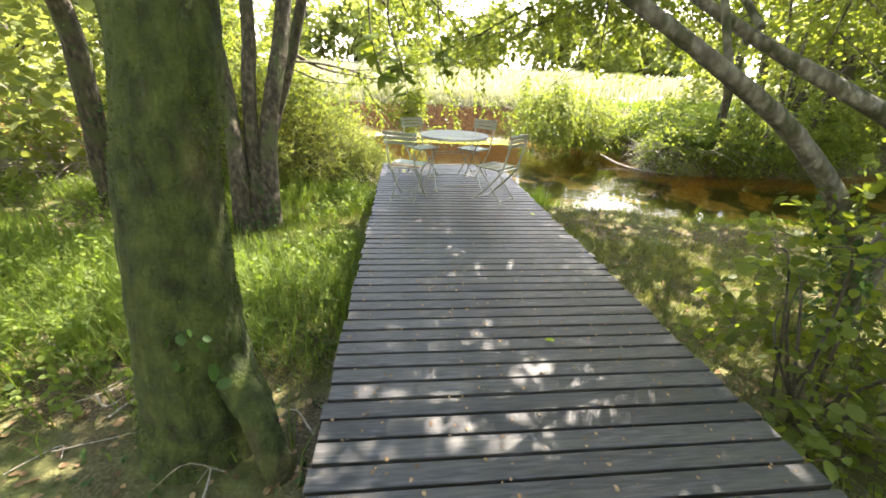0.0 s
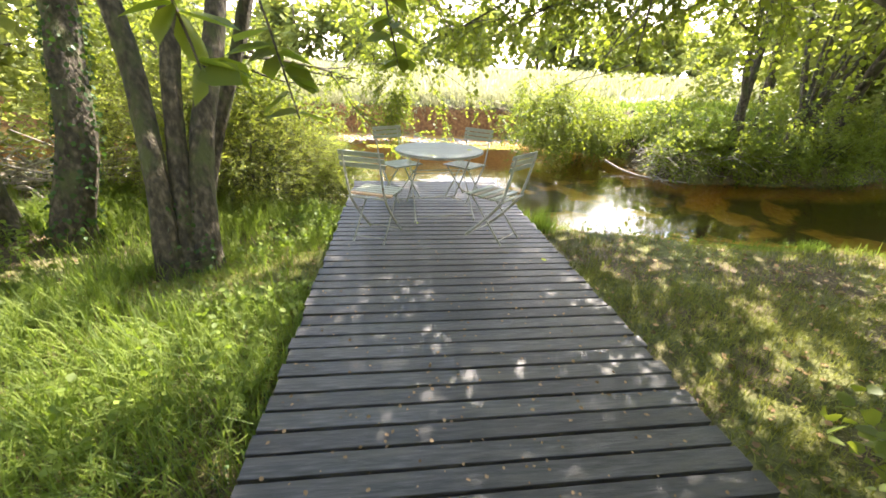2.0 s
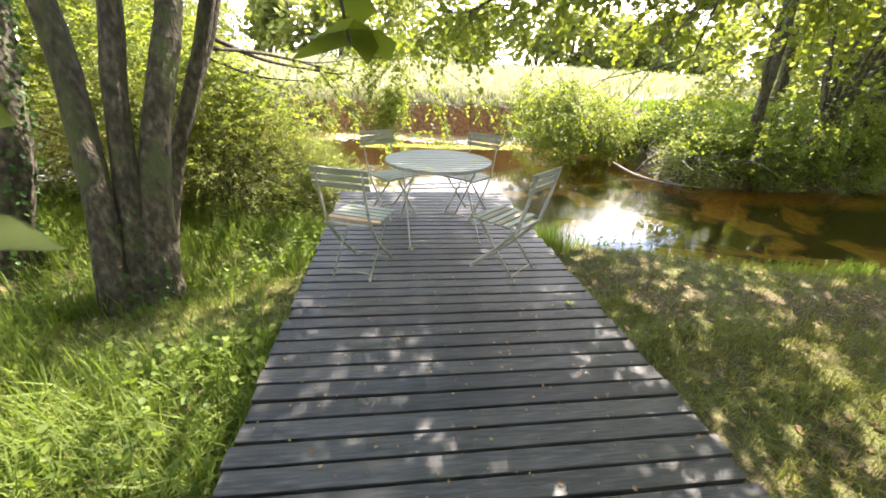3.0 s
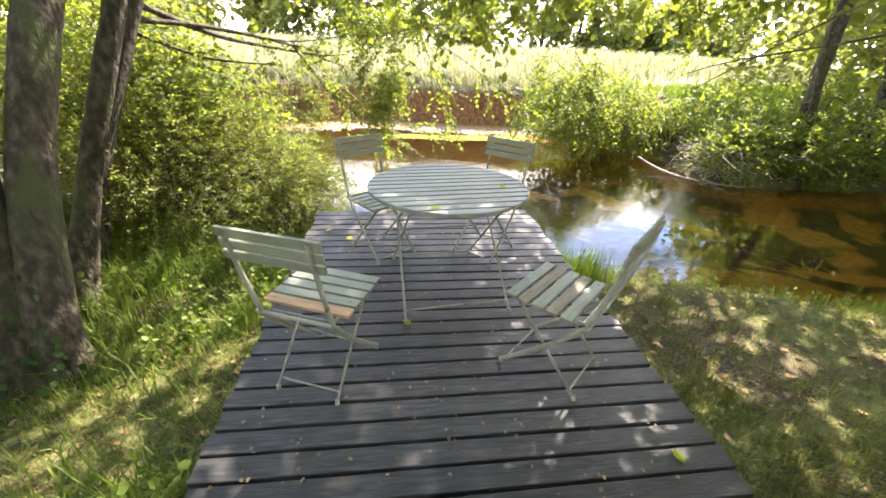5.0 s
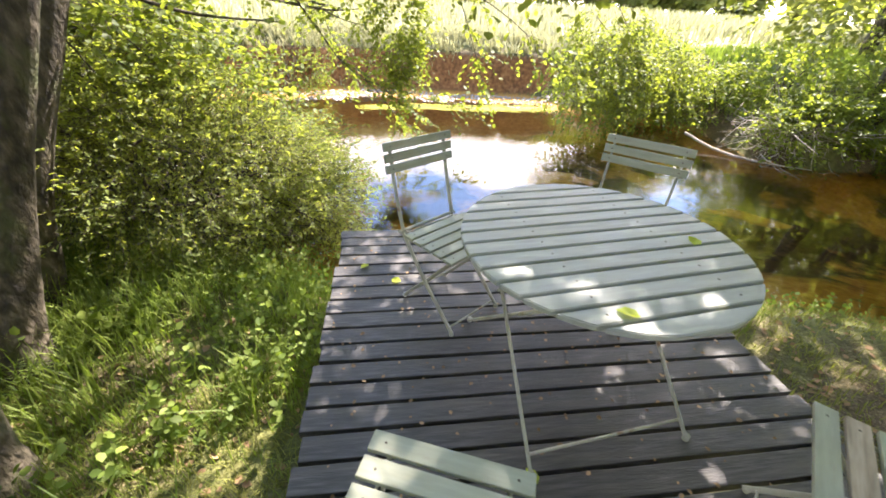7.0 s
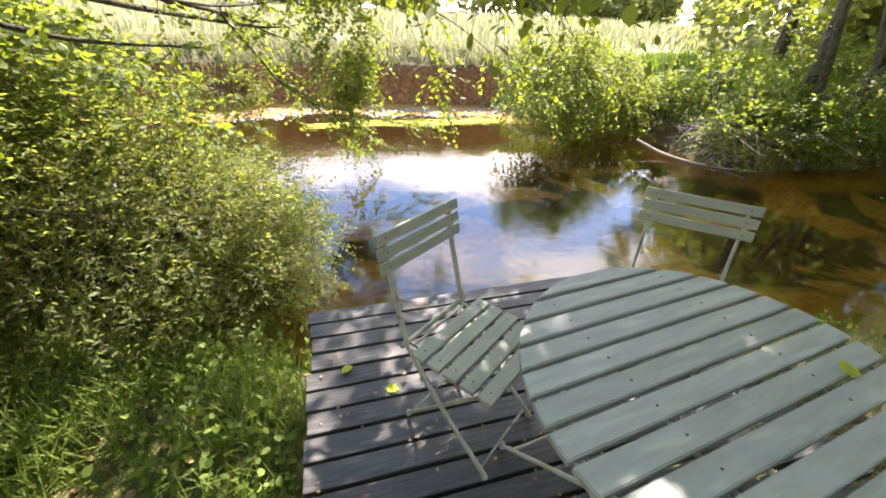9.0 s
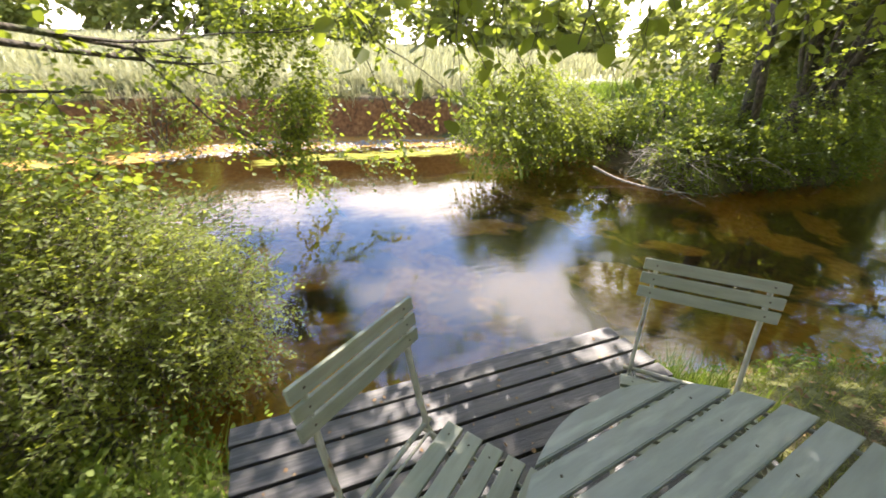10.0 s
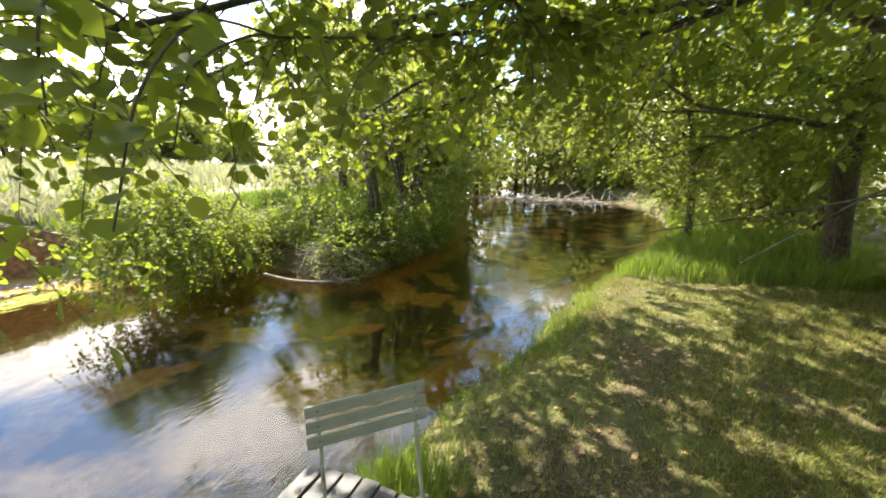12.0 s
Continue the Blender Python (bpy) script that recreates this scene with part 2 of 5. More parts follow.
TWIG = surface("twig bark", [(0.3, (0.035, 0.028, 0.02)), (0.7, (0.11, 0.09, 0.065))], scale=20, rough=(0.7, 0.9), bump=0.3)
STONE = surface("wet gravel", [(0.3, (0.22, 0.17, 0.13)), (0.7, (0.52, 0.46, 0.4))], scale=14, rough=(0.3, 0.7), bump=0.4)
LEAF = leafy("alder leaf", (0.040, 0.064, 0.015), (0.105, 0.138, 0.029), (0.33, 0.40, 0.034), 0.45)
LEAF_SMALL = leafy("willow leaf", (0.055, 0.078, 0.022), (0.155, 0.190, 0.055), (0.44, 0.50, 0.06), 0.50, 0.45)
LEAF_FAR = leafy("far leaf", (0.06, 0.08, 0.025), (0.15, 0.175, 0.05), (0.36, 0.40, 0.07), 0.42, 0.6)
IVY = leafy("ivy leaf", (0.02, 0.05, 0.012), (0.05, 0.10, 0.025), (0.08, 0.16, 0.02), 0.25, 0.35)
GRASS = leafy("lush grass", (0.052, 0.088, 0.016), (0.155, 0.20, 0.038), (0.26, 0.37, 0.036), 0.42, 0.5)
DRYGRASS = leafy("thin grass", (0.075, 0.095, 0.02), (0.215, 0.215, 0.06), (0.28, 0.31, 0.05), 0.38, 0.7)
HAY = leafy("meadow grass", (0.20, 0.21, 0.09), (0.40, 0.39, 0.24), (0.34, 0.34, 0.17), 0.4, 0.8)
LITTER = leafy("fallen leaf", (0.10, 0.06, 0.03), (0.34, 0.22, 0.12), (0.25, 0.15, 0.06), 0.15, 0.8)
MOSSFUZZ = leafy("moss", (0.030, 0.044, 0.007), (0.082, 0.112, 0.016), (0.09, 0.12, 0.014), 0.2, 0.9)
WEED = leafy("water weed", (0.20, 0.22, 0.02), (0.42, 0.42, 0.05), (0.3, 0.3, 0.04), 0.2, 0.6)
YELLOW = leafy("yellow-green leaf", (0.30, 0.36, 0.03), (0.42, 0.48, 0.05), (0.5, 0.6, 0.04), 0.4)


# ---- builders ----
class Soup:
    """Quads gathered as arrays and made into one mesh."""

    def __init__(self):
        self.v, self.f, self.n = [], [], 0

    def add(self, verts, faces):
        verts, faces = np.asarray(verts, float).reshape(-1, 3), np.asarray(faces, int).reshape(-1, 4)
        self.v.append(verts)
        self.f.append(faces + self.n)
        self.n += len(verts)

    def mesh(self, name, mat, smooth=True):
        me = bpy.data.meshes.new(name)
        v, f = np.concatenate(self.v), np.concatenate(self.f)
        me.vertices.add(len(v))
        me.vertices.foreach_set("co", v.astype(np.float32).ravel())
        me.loops.add(f.size)
        me.loops.foreach_set("vertex_index", f.astype(np.int32).ravel())
        me.polygons.add(len(f))
        me.polygons.foreach_set("loop_start", np.arange(0, f.size, 4, dtype=np.int32))
        me.polygons.foreach_set("use_smooth", np.full(len(f), smooth))
        me.update(calc_edges=True)
        me.materials.append(mat)
        return me


def part(name, data, material_used, parent=None, label=""):
    """Link a bmesh, a Soup or a mesh as one object under a thing."""
    if isinstance(data, bmesh.types.BMesh):
        me = bpy.data.meshes.new(name)
        data.to_mesh(me)
        data.free()
        me.materials.append(material_used)
    elif isinstance(data, Soup):
        me = data.mesh(name, material_used)
    else:
        me = data
    ob = new(name, me)
    if parent:
        ob.parent = parent
    if label:
        ob["label"] = label
    return ob


def thing(name, at, label, category, group="", kind="", turn=0.0):
    ob = new(name)
    ob.empty_display_size = 0.1
    ob.matrix_basis = pose(*at, 0, 0, turn)
    return tagged(ob, label, category, group, kind)


def unit(a):
    a = np.asarray(a, float)
    return a / np.maximum(np.linalg.norm(a, axis=-1, keepdims=True), 1e-9)


def spline(points, n):
    """Catmull-Rom through points (any columns), n samples."""
    p = np.asarray(points, float)
    p = np.vstack([2 * p[0] - p[1], p, 2 * p[-1] - p[-2]])
    u = np.linspace(0, len(p) - 3 - 1e-6, n)
    i = u.astype(int)
    t = (u - i)[:, None]
    a, b, c, d = p[i], p[i + 1], p[i + 2], p[i + 3]
    return 0.5 * (2 * b + (c - a) * t + (2 * a - 5 * b + 4 * c - d) * t ** 2 + (3 * b - a - 3 * c + d) * t ** 3)


def tube(points, rings=12, sides=8, rough=0.0, seed=0, ridges=0):
    """A limb along rows of x, y, z, radius; rough: uneven outline as a share of the radius."""
    q = spline(points, rings)
    path, rad = q[:, :3], np.maximum(q[:, 3], 0.0008)
    tan = unit(np.gradient(path, axis=0))
    ref = np.where(np.abs(tan[:, 2:3]) > 0.9, (1.0, 0, 0), (0, 0, 1.0))
    ref = np.tile((1.0, 0.0, 0.0) if abs(tan[0, 2]) > 0.6 else (0.0, 0.0, 1.0), (rings, 1))
    e1 = unit(np.cross(tan, ref))
    e2 = np.cross(tan, e1)
    ang = np.linspace(0, 2 * np.pi, sides, endpoint=False)
    rg = np.random.default_rng(seed)
    r = np.repeat(rad[:, None], sides, 1)
    if rough:
        ph = rg.uniform(0, 6.28, 6)
        s = np.linspace(0, 1, rings)[:, None] * rings * 0.35
        wob = (np.sin(3 * ang + ph[0] + 0.5 * s) + np.sin(5 * ang + ph[1] - 0.7 * s) * 0.6 + np.sin(2 * ang + ph[2] + 1.3 * s) * 0.7)
        if ridges:
            wob = wob + 0.8 * np.abs(np.sin(ridges * ang + ph[3] + 0.9 * np.sin(0.6 * s + ph[4])))
        r = r * (1 + rough * (wob * 0.5 + rg.normal(0, 0.35, r.shape)))
    v = path[:, None] + r[..., None] * (np.cos(ang)[None, :, None] * e1[:, None] + np.sin(ang)[None, :, None] * e2[:, None])
    i, j = np.meshgrid(np.arange(rings - 1), np.arange(sides), indexing="ij")
    k = (j + 1) % sides
    f = np.stack([i * sides + j, i * sides + k, (i + 1) * sides + k, (i + 1) * sides + j], -1)
    return v.reshape(-1, 3), f.reshape(-1, 4)


LEAF_SHAPE = np.array([(0, 0, 0), (-0.34, 0.24, 0.06), (-0.36, 0.64, 0.03), (0, 1.0, -0.10), (0.36, 0.64, 0.03), (0.34, 0.24, 0.06)])
NARROW = LEAF_SHAPE * (0.55, 1, 1)
LEAF_FACES = np.array([(0, 3, 2, 1), (0, 5, 4, 3)])


def leaves(soup, at, along, up, size, shape=LEAF_SHAPE):
    """Leaves at places, pointing along, faces towards up."""
    along = unit(along)
    lat = unit(np.cross(along, up))
    nrm = np.cross(lat, along)
    v = at[:, None] + size[:, None, None] * (shape[None, :, :1] * lat[:, None] + shape[None, :, 1:2] * along[:, None] + shape[None, :, 2:] * nrm[:, None])
    f = LEAF_FACES[None] + (np.arange(len(at)) * len(shape))[:, None, None]
    soup.add(v, f)


def sprays(rg, leaf_soup, twig_soup, starts, dirs, length, count, size, droop=0.25, shape=LEAF_SHAPE, thick=0.004, tidy=0.5):
    """Twigs from starts along dirs, with leaves set on both sides."""
    n = len(starts)
    if not n:
        return
    dirs = unit(dirs)
    ln = length * rg.uniform(0.6, 1.3, n)
    t = np.linspace(0.12, 1.0, count)
    down = np.array((0, 0, -1.0))
    at = starts[:, None] + dirs[:, None] * (ln[:, None] * t)[..., None] + down * (droop * ln[:, None] * t ** 2)[..., None]
    lat = unit(np.cross(dirs, (0.05, 0.02, 1.0)))
    side = np.where(np.arange(count) % 2, 1.0, -1.0)
    along = dirs[:, None] * 0.7 + lat[:, None] * side[None, :, None] * 0.9 + rg.normal(0, tidy, at.shape) + down * 0.25
    up = np.array((0, 0, 1.0)) + rg.normal(0, 0.55, at.shape)
    sz = size * rg.uniform(0.55, 1.25, at.shape[:2])
    leaves(leaf_soup, at.reshape(-1, 3), along.reshape(-1, 3), up.reshape(-1, 3), sz.ravel(), shape)
    if twig_soup is not None:
        k = np.linspace(0, 1, 4)
        p = starts[:, None] + dirs[:, None] * (ln[:, None] * k)[..., None] + down * (droop * ln[:, None] * k ** 2)[..., None]
        e2 = np.cross(lat, dirs)
        ang = np.array((0, 2.09, 4.19))
        r = thick * np.array((1.0, 0.75, 0.5, 0.2))
        ring = np.cos(ang)[None, :, None] * lat[:, None] + np.sin(ang)[None, :, None] * e2[:, None]
        v = p[:, :, None] + r[None, :, None, None] * ring[:, None]
        i, j = np.meshgrid(np.arange(3), np.arange(3), indexing="ij")
        f = np.stack([i * 3 + j, i * 3 + (j + 1) % 3, (i + 1) * 3 + (j + 1) % 3, (i + 1) * 3 + j], -1).reshape(-1, 4)
        twig_soup.add(v, f[None] + (np.arange(n) * 12)[:, None, None])


def cloud(rg, n, centre, radii, hollow=0.55):
    """Points in the outer part of an ellipsoid, clumped unevenly."""
    d = unit(rg.normal(0, 1, (n, 3)))
    clumps = unit(rg.normal(0, 1, (max(6, n // 40), 3)))
    near = clumps[rg.integers(0, len(clumps), n)]
    d = unit(d * 0.55 + near * 0.75)
    r = rg.uniform(hollow, 1.05, n) ** 0.6
    return np.asarray(centre) + d * r[:, None] * np.asarray(radii), d


def box(bm, x0, y0, z0, x1, y1, z1, bevel=0.0, m=None):
    r = bmesh.ops.create_cube(bm, size=1.0)
    vs = r["verts"]
    bmesh.ops.scale(bm, vec=(x1 - x0, y1 - y0, z1 - z0), verts=vs)
    bmesh.ops.translate(bm, vec=((x0 + x1) / 2, (y0 + y1) / 2, (z0 + z1) / 2), verts=vs)
    if bevel:
        es = {e for v in vs for e in v.link_edges}
        r = bmesh.ops.bevel(bm, geom=list(es), offset=bevel, segments=2, affect="EDGES", profile=0.6)
        vs = list({v for f in r["faces"] for v in f.verts} | {v for v in vs if v.is_valid})
    if m is not None:
        bmesh.ops.transform(bm, matrix=m, verts=vs)
    return vs


def rod(soup, a, b, r=0.006, sides=8, flat=None):
    """A bar from a to b: round, or a flat strip of the given width."""
    a, b = np.array(a, float), np.array(b, float)
    v, f = tube([(*a, r), (*(a * 0.5 + b * 0.5), r), (*b, r)], 3, sides)
    if flat:
        d = unit(b - a)
        w = unit(np.cross(d, (1.0, 0, 0)))
        c = v - (a + np.outer((v - a) @ d, d))
        v = v + np.outer(c @ w, w) * (flat / (2 * r) - 1)
    soup.add(v, f)
    n = len(v)
    mid = sides // 2
    for s in (0, n - sides):
        ring = [s + k for k in range(sides)]
        soup.f[-1] = np.vstack([soup.f[-1], np.array([(ring[0], ring[k], ring[k + 1], ring[min(k + 2, sides - 1)]) for k in range(1, sides - 2, 2)]) + soup.n - n])


# ---- ground, river ----
WATER_Z = -1.0
NEAR_SHORE = [(-60, 14), (-14, 12.5), (-8, 11.5), (-4.5, 10.8), (-2.6, 9.8), (-1.7, 9.0), (-1.2, 8.75), (0, 8.5), (1.2, 8.55),
              (2.2, 8.3), (3.6, 8.05), (5, 7.5), (6.4, 7.3), (8.2, 6.9), (10.5, 5.9), (16.9, 3.7), (26, 3.0), (35, 3.4), (40, 6), (46, 13), (60, 20)]
FAR_SHORE = [(-60, 20), (-14, 17.5), (-8, 17.0), (-3.6, 17.4), (-1.6, 18.1), (0, 17.9), (3, 17.4), (4.6, 16.5), (6.4, 15.4),
             (7.1, 14.6), (6.8, 12.6), (7.5, 11.7), (9.2, 11.6), (11.2, 11.3), (14, 12.1), (20, 14.0), (28, 16.5), (34, 18.4), (42, 22), (60, 32)]
RIVER = np.array(NEAR_SHORE + FAR_SHORE[::-1], float)


def smooth(a, lo, hi):
    t = np.clip((a - lo) / (hi - lo), 0, 1)
    return t * t * (3 - 2 * t)


def fbm(x, y, scale, seed=0, octaves=4):
    """Smooth noise from sines, about -1 to 1."""
    rg = np.random.default_rng(seed)
    total, amp = np.zeros_like(np.asarray(x, float)), 1.0
    for _ in range(octaves):
        for _ in range(3):
            a, p = rg.uniform(0, 6.28, 2)
            total = total + amp * np.sin((x * np.cos(a) + y * np.sin(a)) * scale + p) / 3
        scale, amp = scale * 2.1, amp * 0.5
    return total


def river_distance(x, y):
    """Signed distance to the shore, negative in the water."""
    best, inside = np.full(x.shape, 1e9), np.zeros(x.shape, bool)
    for (ax, ay), (bx, by) in zip(RIVER, np.roll(RIVER, -1, 0)):
        dx, dy = bx - ax, by - ay
        t = np.clip(((x - ax) * dx + (y - ay) * dy) / (dx * dx + dy * dy), 0, 1)
        best = np.minimum(best, np.hypot(x - ax - t * dx, y - ay - t * dy))
        cross = (ay > y) != (by > y)
        inside ^= cross & (x < (bx - ax) * (y - ay) / (dy if dy else 1e-9) + ax)
    return np.where(inside, -best, best)


def height(x, y):
    x, y = np.asarray(x, float), np.asarray(y, float)
    d = river_distance(x, y) + 0.12 * fbm(x, y, 2.2, 3)
    ns, fs = np.array(NEAR_SHORE), np.array(sorted(FAR_SHORE))
    far = y > (np.interp(x, ns[:, 0], ns[:, 1]) + np.interp(x, fs[:, 0], fs[:, 1])) / 2
    bed = WATER_Z - 0.06 - 0.40 * smooth(-d, 0, 1.8) + 0.05 * fbm(x, y, 1.5, 5) + 0.52 * np.exp(-((x - 35.5 - 0.25 * (y - 10)) / 2.2) ** 2) + 0.16 * smooth(-d, 0.5, 2.0) * smooth(y, 13.0, 16.0) * smooth(-x, -6.0, -3.0)
    near = WATER_Z - 0.06 + 0.42 * smooth(d, -0.05, 0.9) + 0.07 * smooth(d, 0.9, 3.5) + 0.16 * smooth(-y, -4.0, 1.0) \
        - 0.20 * np.exp(-((x + 3.0) ** 2 / 1.6 + (y - 6.8) ** 2 / 1.2)) + 0.12 * smooth(-x, 3.6, 5.5) + 0.4 * smooth(np.abs(x), 12, 40)
    bar = WATER_Z - 0.04 + 0.10 * smooth(d, 0, 1.2)
    cut = bar + 1.25 * smooth(d + 0.15 * fbm(x, y, 1.7, 8), 1.45, 1.75) + 0.3 * smooth(d, 1.75, 2.6)
    slope = WATER_Z - 0.04 + 0.55 * smooth(d, 0, 0.5) + 0.95 * smooth(d, 0.4, 3.2)
    bank = cut + (slope - cut) * smooth(x, 3.8, 5.4)
    bank = bank + 0.055 * np.clip(d - 2.6, 0, 45)
    land = np.where(far, bank, near) + 0.03 * fbm(x, y, 2.7, 1) + 0.008 * fbm(x, y, 17, 2, 2)
    return np.where(d < 0, bed, land)


def spaced(*runs):
    return np.unique(np.concatenate([np.linspace(a, b, n) for a, b, n in runs]))


gx = spaced((-900, -60, 14), (-60, -9, 52), (-9, 12, 176), (12, 60, 60), (60, 900, 14))
gy = spaced((-900, -30, 14), (-30, 0, 30), (0, 17, 150), (17, 21, 70), (21, 70, 50), (70, 900, 16))
GX, GY = np.meshgrid(gx, gy, indexing="ij")
GZ = height(GX, GY)
soup = Soup()
ii, jj = np.meshgrid(np.arange(len(gx) - 1), np.arange(len(gy) - 1), indexing="ij")
ny = len(gy)
soup.add(np.stack([GX, GY, GZ], -1), np.stack([ii * ny + jj, (ii + 1) * ny + jj, (ii + 1) * ny + jj + 1, ii * ny + jj + 1], -1))
tagged(part("ground", soup, GROUND), "earth bank with thin grass, sandy river bed and meadow", "ground", kind="structure")

bm = bmesh.new()
bmesh.ops.create_grid(bm, x_segments=2, y_segments=2, size=62)
bmesh.ops.translate(bm, vec=(0, 8, WATER_Z), verts=bm.verts)
tagged(part("water", bm, WATER), "calm peat-brown river water mirroring the sky", "water", kind="structure")


def on_ground(x, y):
    return height(np.array([x]), np.array([y]))[0]


# ---- deck ----
DECK_X0, DECK_X1, DECK_Y0, DECK_Y1, PITCH = -1.0, 1.10, -0.6, 8.0, 0.1125
deck = thing("deck", (0, 0, 0), "weathered grey timber walkway deck with open joints", "deck")
for x in (-0.85, 0.05, 0.95):
    bm = bmesh.new()
    box(bm, x - 0.035, DECK_Y0 + 0.03, -0.175, x + 0.035, DECK_Y1 - 0.03, -0.0305, 0.004)
    part("joist", bm, BEAM, deck)
for y in (0.3, 2.6, 4.9, 7.3):
    for x in (-0.85, 0.95):
        bm = bmesh.new()
        box(bm, x - 0.05, y - 0.05, min(-0.9, on_ground(x, y) - 0.3), x + 0.05, y + 0.05, -0.177, 0.006)
        part("post", bm, BEAM, deck)

# ---- chairs and table ----


SCREW = []


def screw(m, parent):
    """A small round-headed screw."""
    if not SCREW:
        s = Soup()
        s.add(*tube([(0, 0, -0.001, 0.0036), (0, 0, 0.0008, 0.0033), (0, 0, 0.0015, 0.0016), (0, 0, 0.0016, 0.0004)], 6, 8))
        SCREW.append(s.mesh("screw", IRON_DARK))
    ob = part("screw", SCREW[0], None, parent)
    ob.matrix_basis = m


def slat(name, x0, x1, y0, y1, z0, z1, mat, parent, lean=None, label=""):
    bm = bmesh.new()
    box(bm, x0, y0, z0, x1, y1, z1, 0.003, lean)
    ob = part(name, bm, mat, parent, label)
    for x in (x0 + 0.04, x1 - 0.04):
        m = (lean or Matrix()) @ (pose(x, (y0 + y1) / 2, z1) if lean is None else pose(x, y1, 0, -90))
        screw(m, ob)
    return ob


def chair(at, turn, label, seat_mats, back_mats):
    c = thing("folding_chair", (*at, 0.0), label, "chair", "chairs round the table", turn=turn)
    for k, mat in enumerate(seat_mats):
        y = 0.165 - 0.068 * k
        extra = "" if mat == PAINT else ("unpainted new pine slat" if mat == RAWWOOD else "bare weathered slat")
        slat("seat_slat", -0.205, 0.205, y - 0.027, y + 0.027, 0.432, 0.448, mat, c, None, extra)
    for k, mat in enumerate(back_mats):
        lean = pose(0, -0.261 - 0.0092 * k, 0.734 + 0.0505 * k, 11, 0, 0)
        slat("back_slat", -0.21, 0.21, -0.006, 0.007, -0.0197, 0.0197, mat, c, lean)
    for x in (-0.168, 0.168):
        s = Soup()
        v, f = tube([(x, -0.290, 0.842, 0.007), (x, -0.245, 0.64, 0.007), (x, -0.195, 0.45, 0.007), (x, -0.17, 0.40, 0.007),
                     (x, -0.02, 0.225, 0.007), (x, 0.185, 0.012, 0.007)], 26, 8)
        v[:, 1] += (v[:, 1] - np.interp(v[:, 2], [0, 0.4, 0.45, 0.86], [0.19, -0.17, -0.195, -0.295])) * 0.9
        s.add(v, f)
        back = part("back_leg_frame", s, IRON, c)
        s, xi = Soup(), x * 0.9
        rod(s, (xi, 0.165, 0.425), (xi, -0.205, 0.012), 0.006, flat=0.018)
        front = part("front_leg_frame", s, IRON, c)
        s = Soup()
        rod(s, (xi, 0.185, 0.424), (xi, -0.20, 0.424), 0.004, flat=0.016)
        part("seat_rail", s, IRON, c)
        for y in (0.187, -0.208):
            s = Soup()
            rod(s, ((x if y > 0 else xi), y, 0.0), ((x if y > 0 else xi), y * 0.985, 0.022), 0.011)
            part("foot", s, IRON, back if y > 0 else front)
    for y, z, w, r in ((-0.168, 0.428, 0.155, 0.005), (-0.196, 0.43, 0.19, 0.009), (0.165, 0.035, 0.165, 0.005), (-0.18, 0.045, 0.15, 0.005)):
        s = Soup()
        rod(s, (-w, y, z), (w, y, z), r)
        part("crossbar", s, IRON, c)
    return c


P, B, R = PAINT, BARE, RAWWOOD
chair((-0.572, 5.885), -21.6, "sage green folding chair with one bare pine seat slat", [P, P, P, P, R], [P, P, P])
chair((0.552, 5.828), 42.8, "folding garden chair with alternate peeled seat slats", [P, B, P, B, P], [P, P, P])
chair((-0.34, 7.15), -144, "sage green slatted folding chair beside the table", [P, P, P, P, P], [P, P, P])
chair((0.472, 7.112), 136.2, "sage green slatted folding chair at the deck edge", [P, P, P, P, P], [P, P, P])


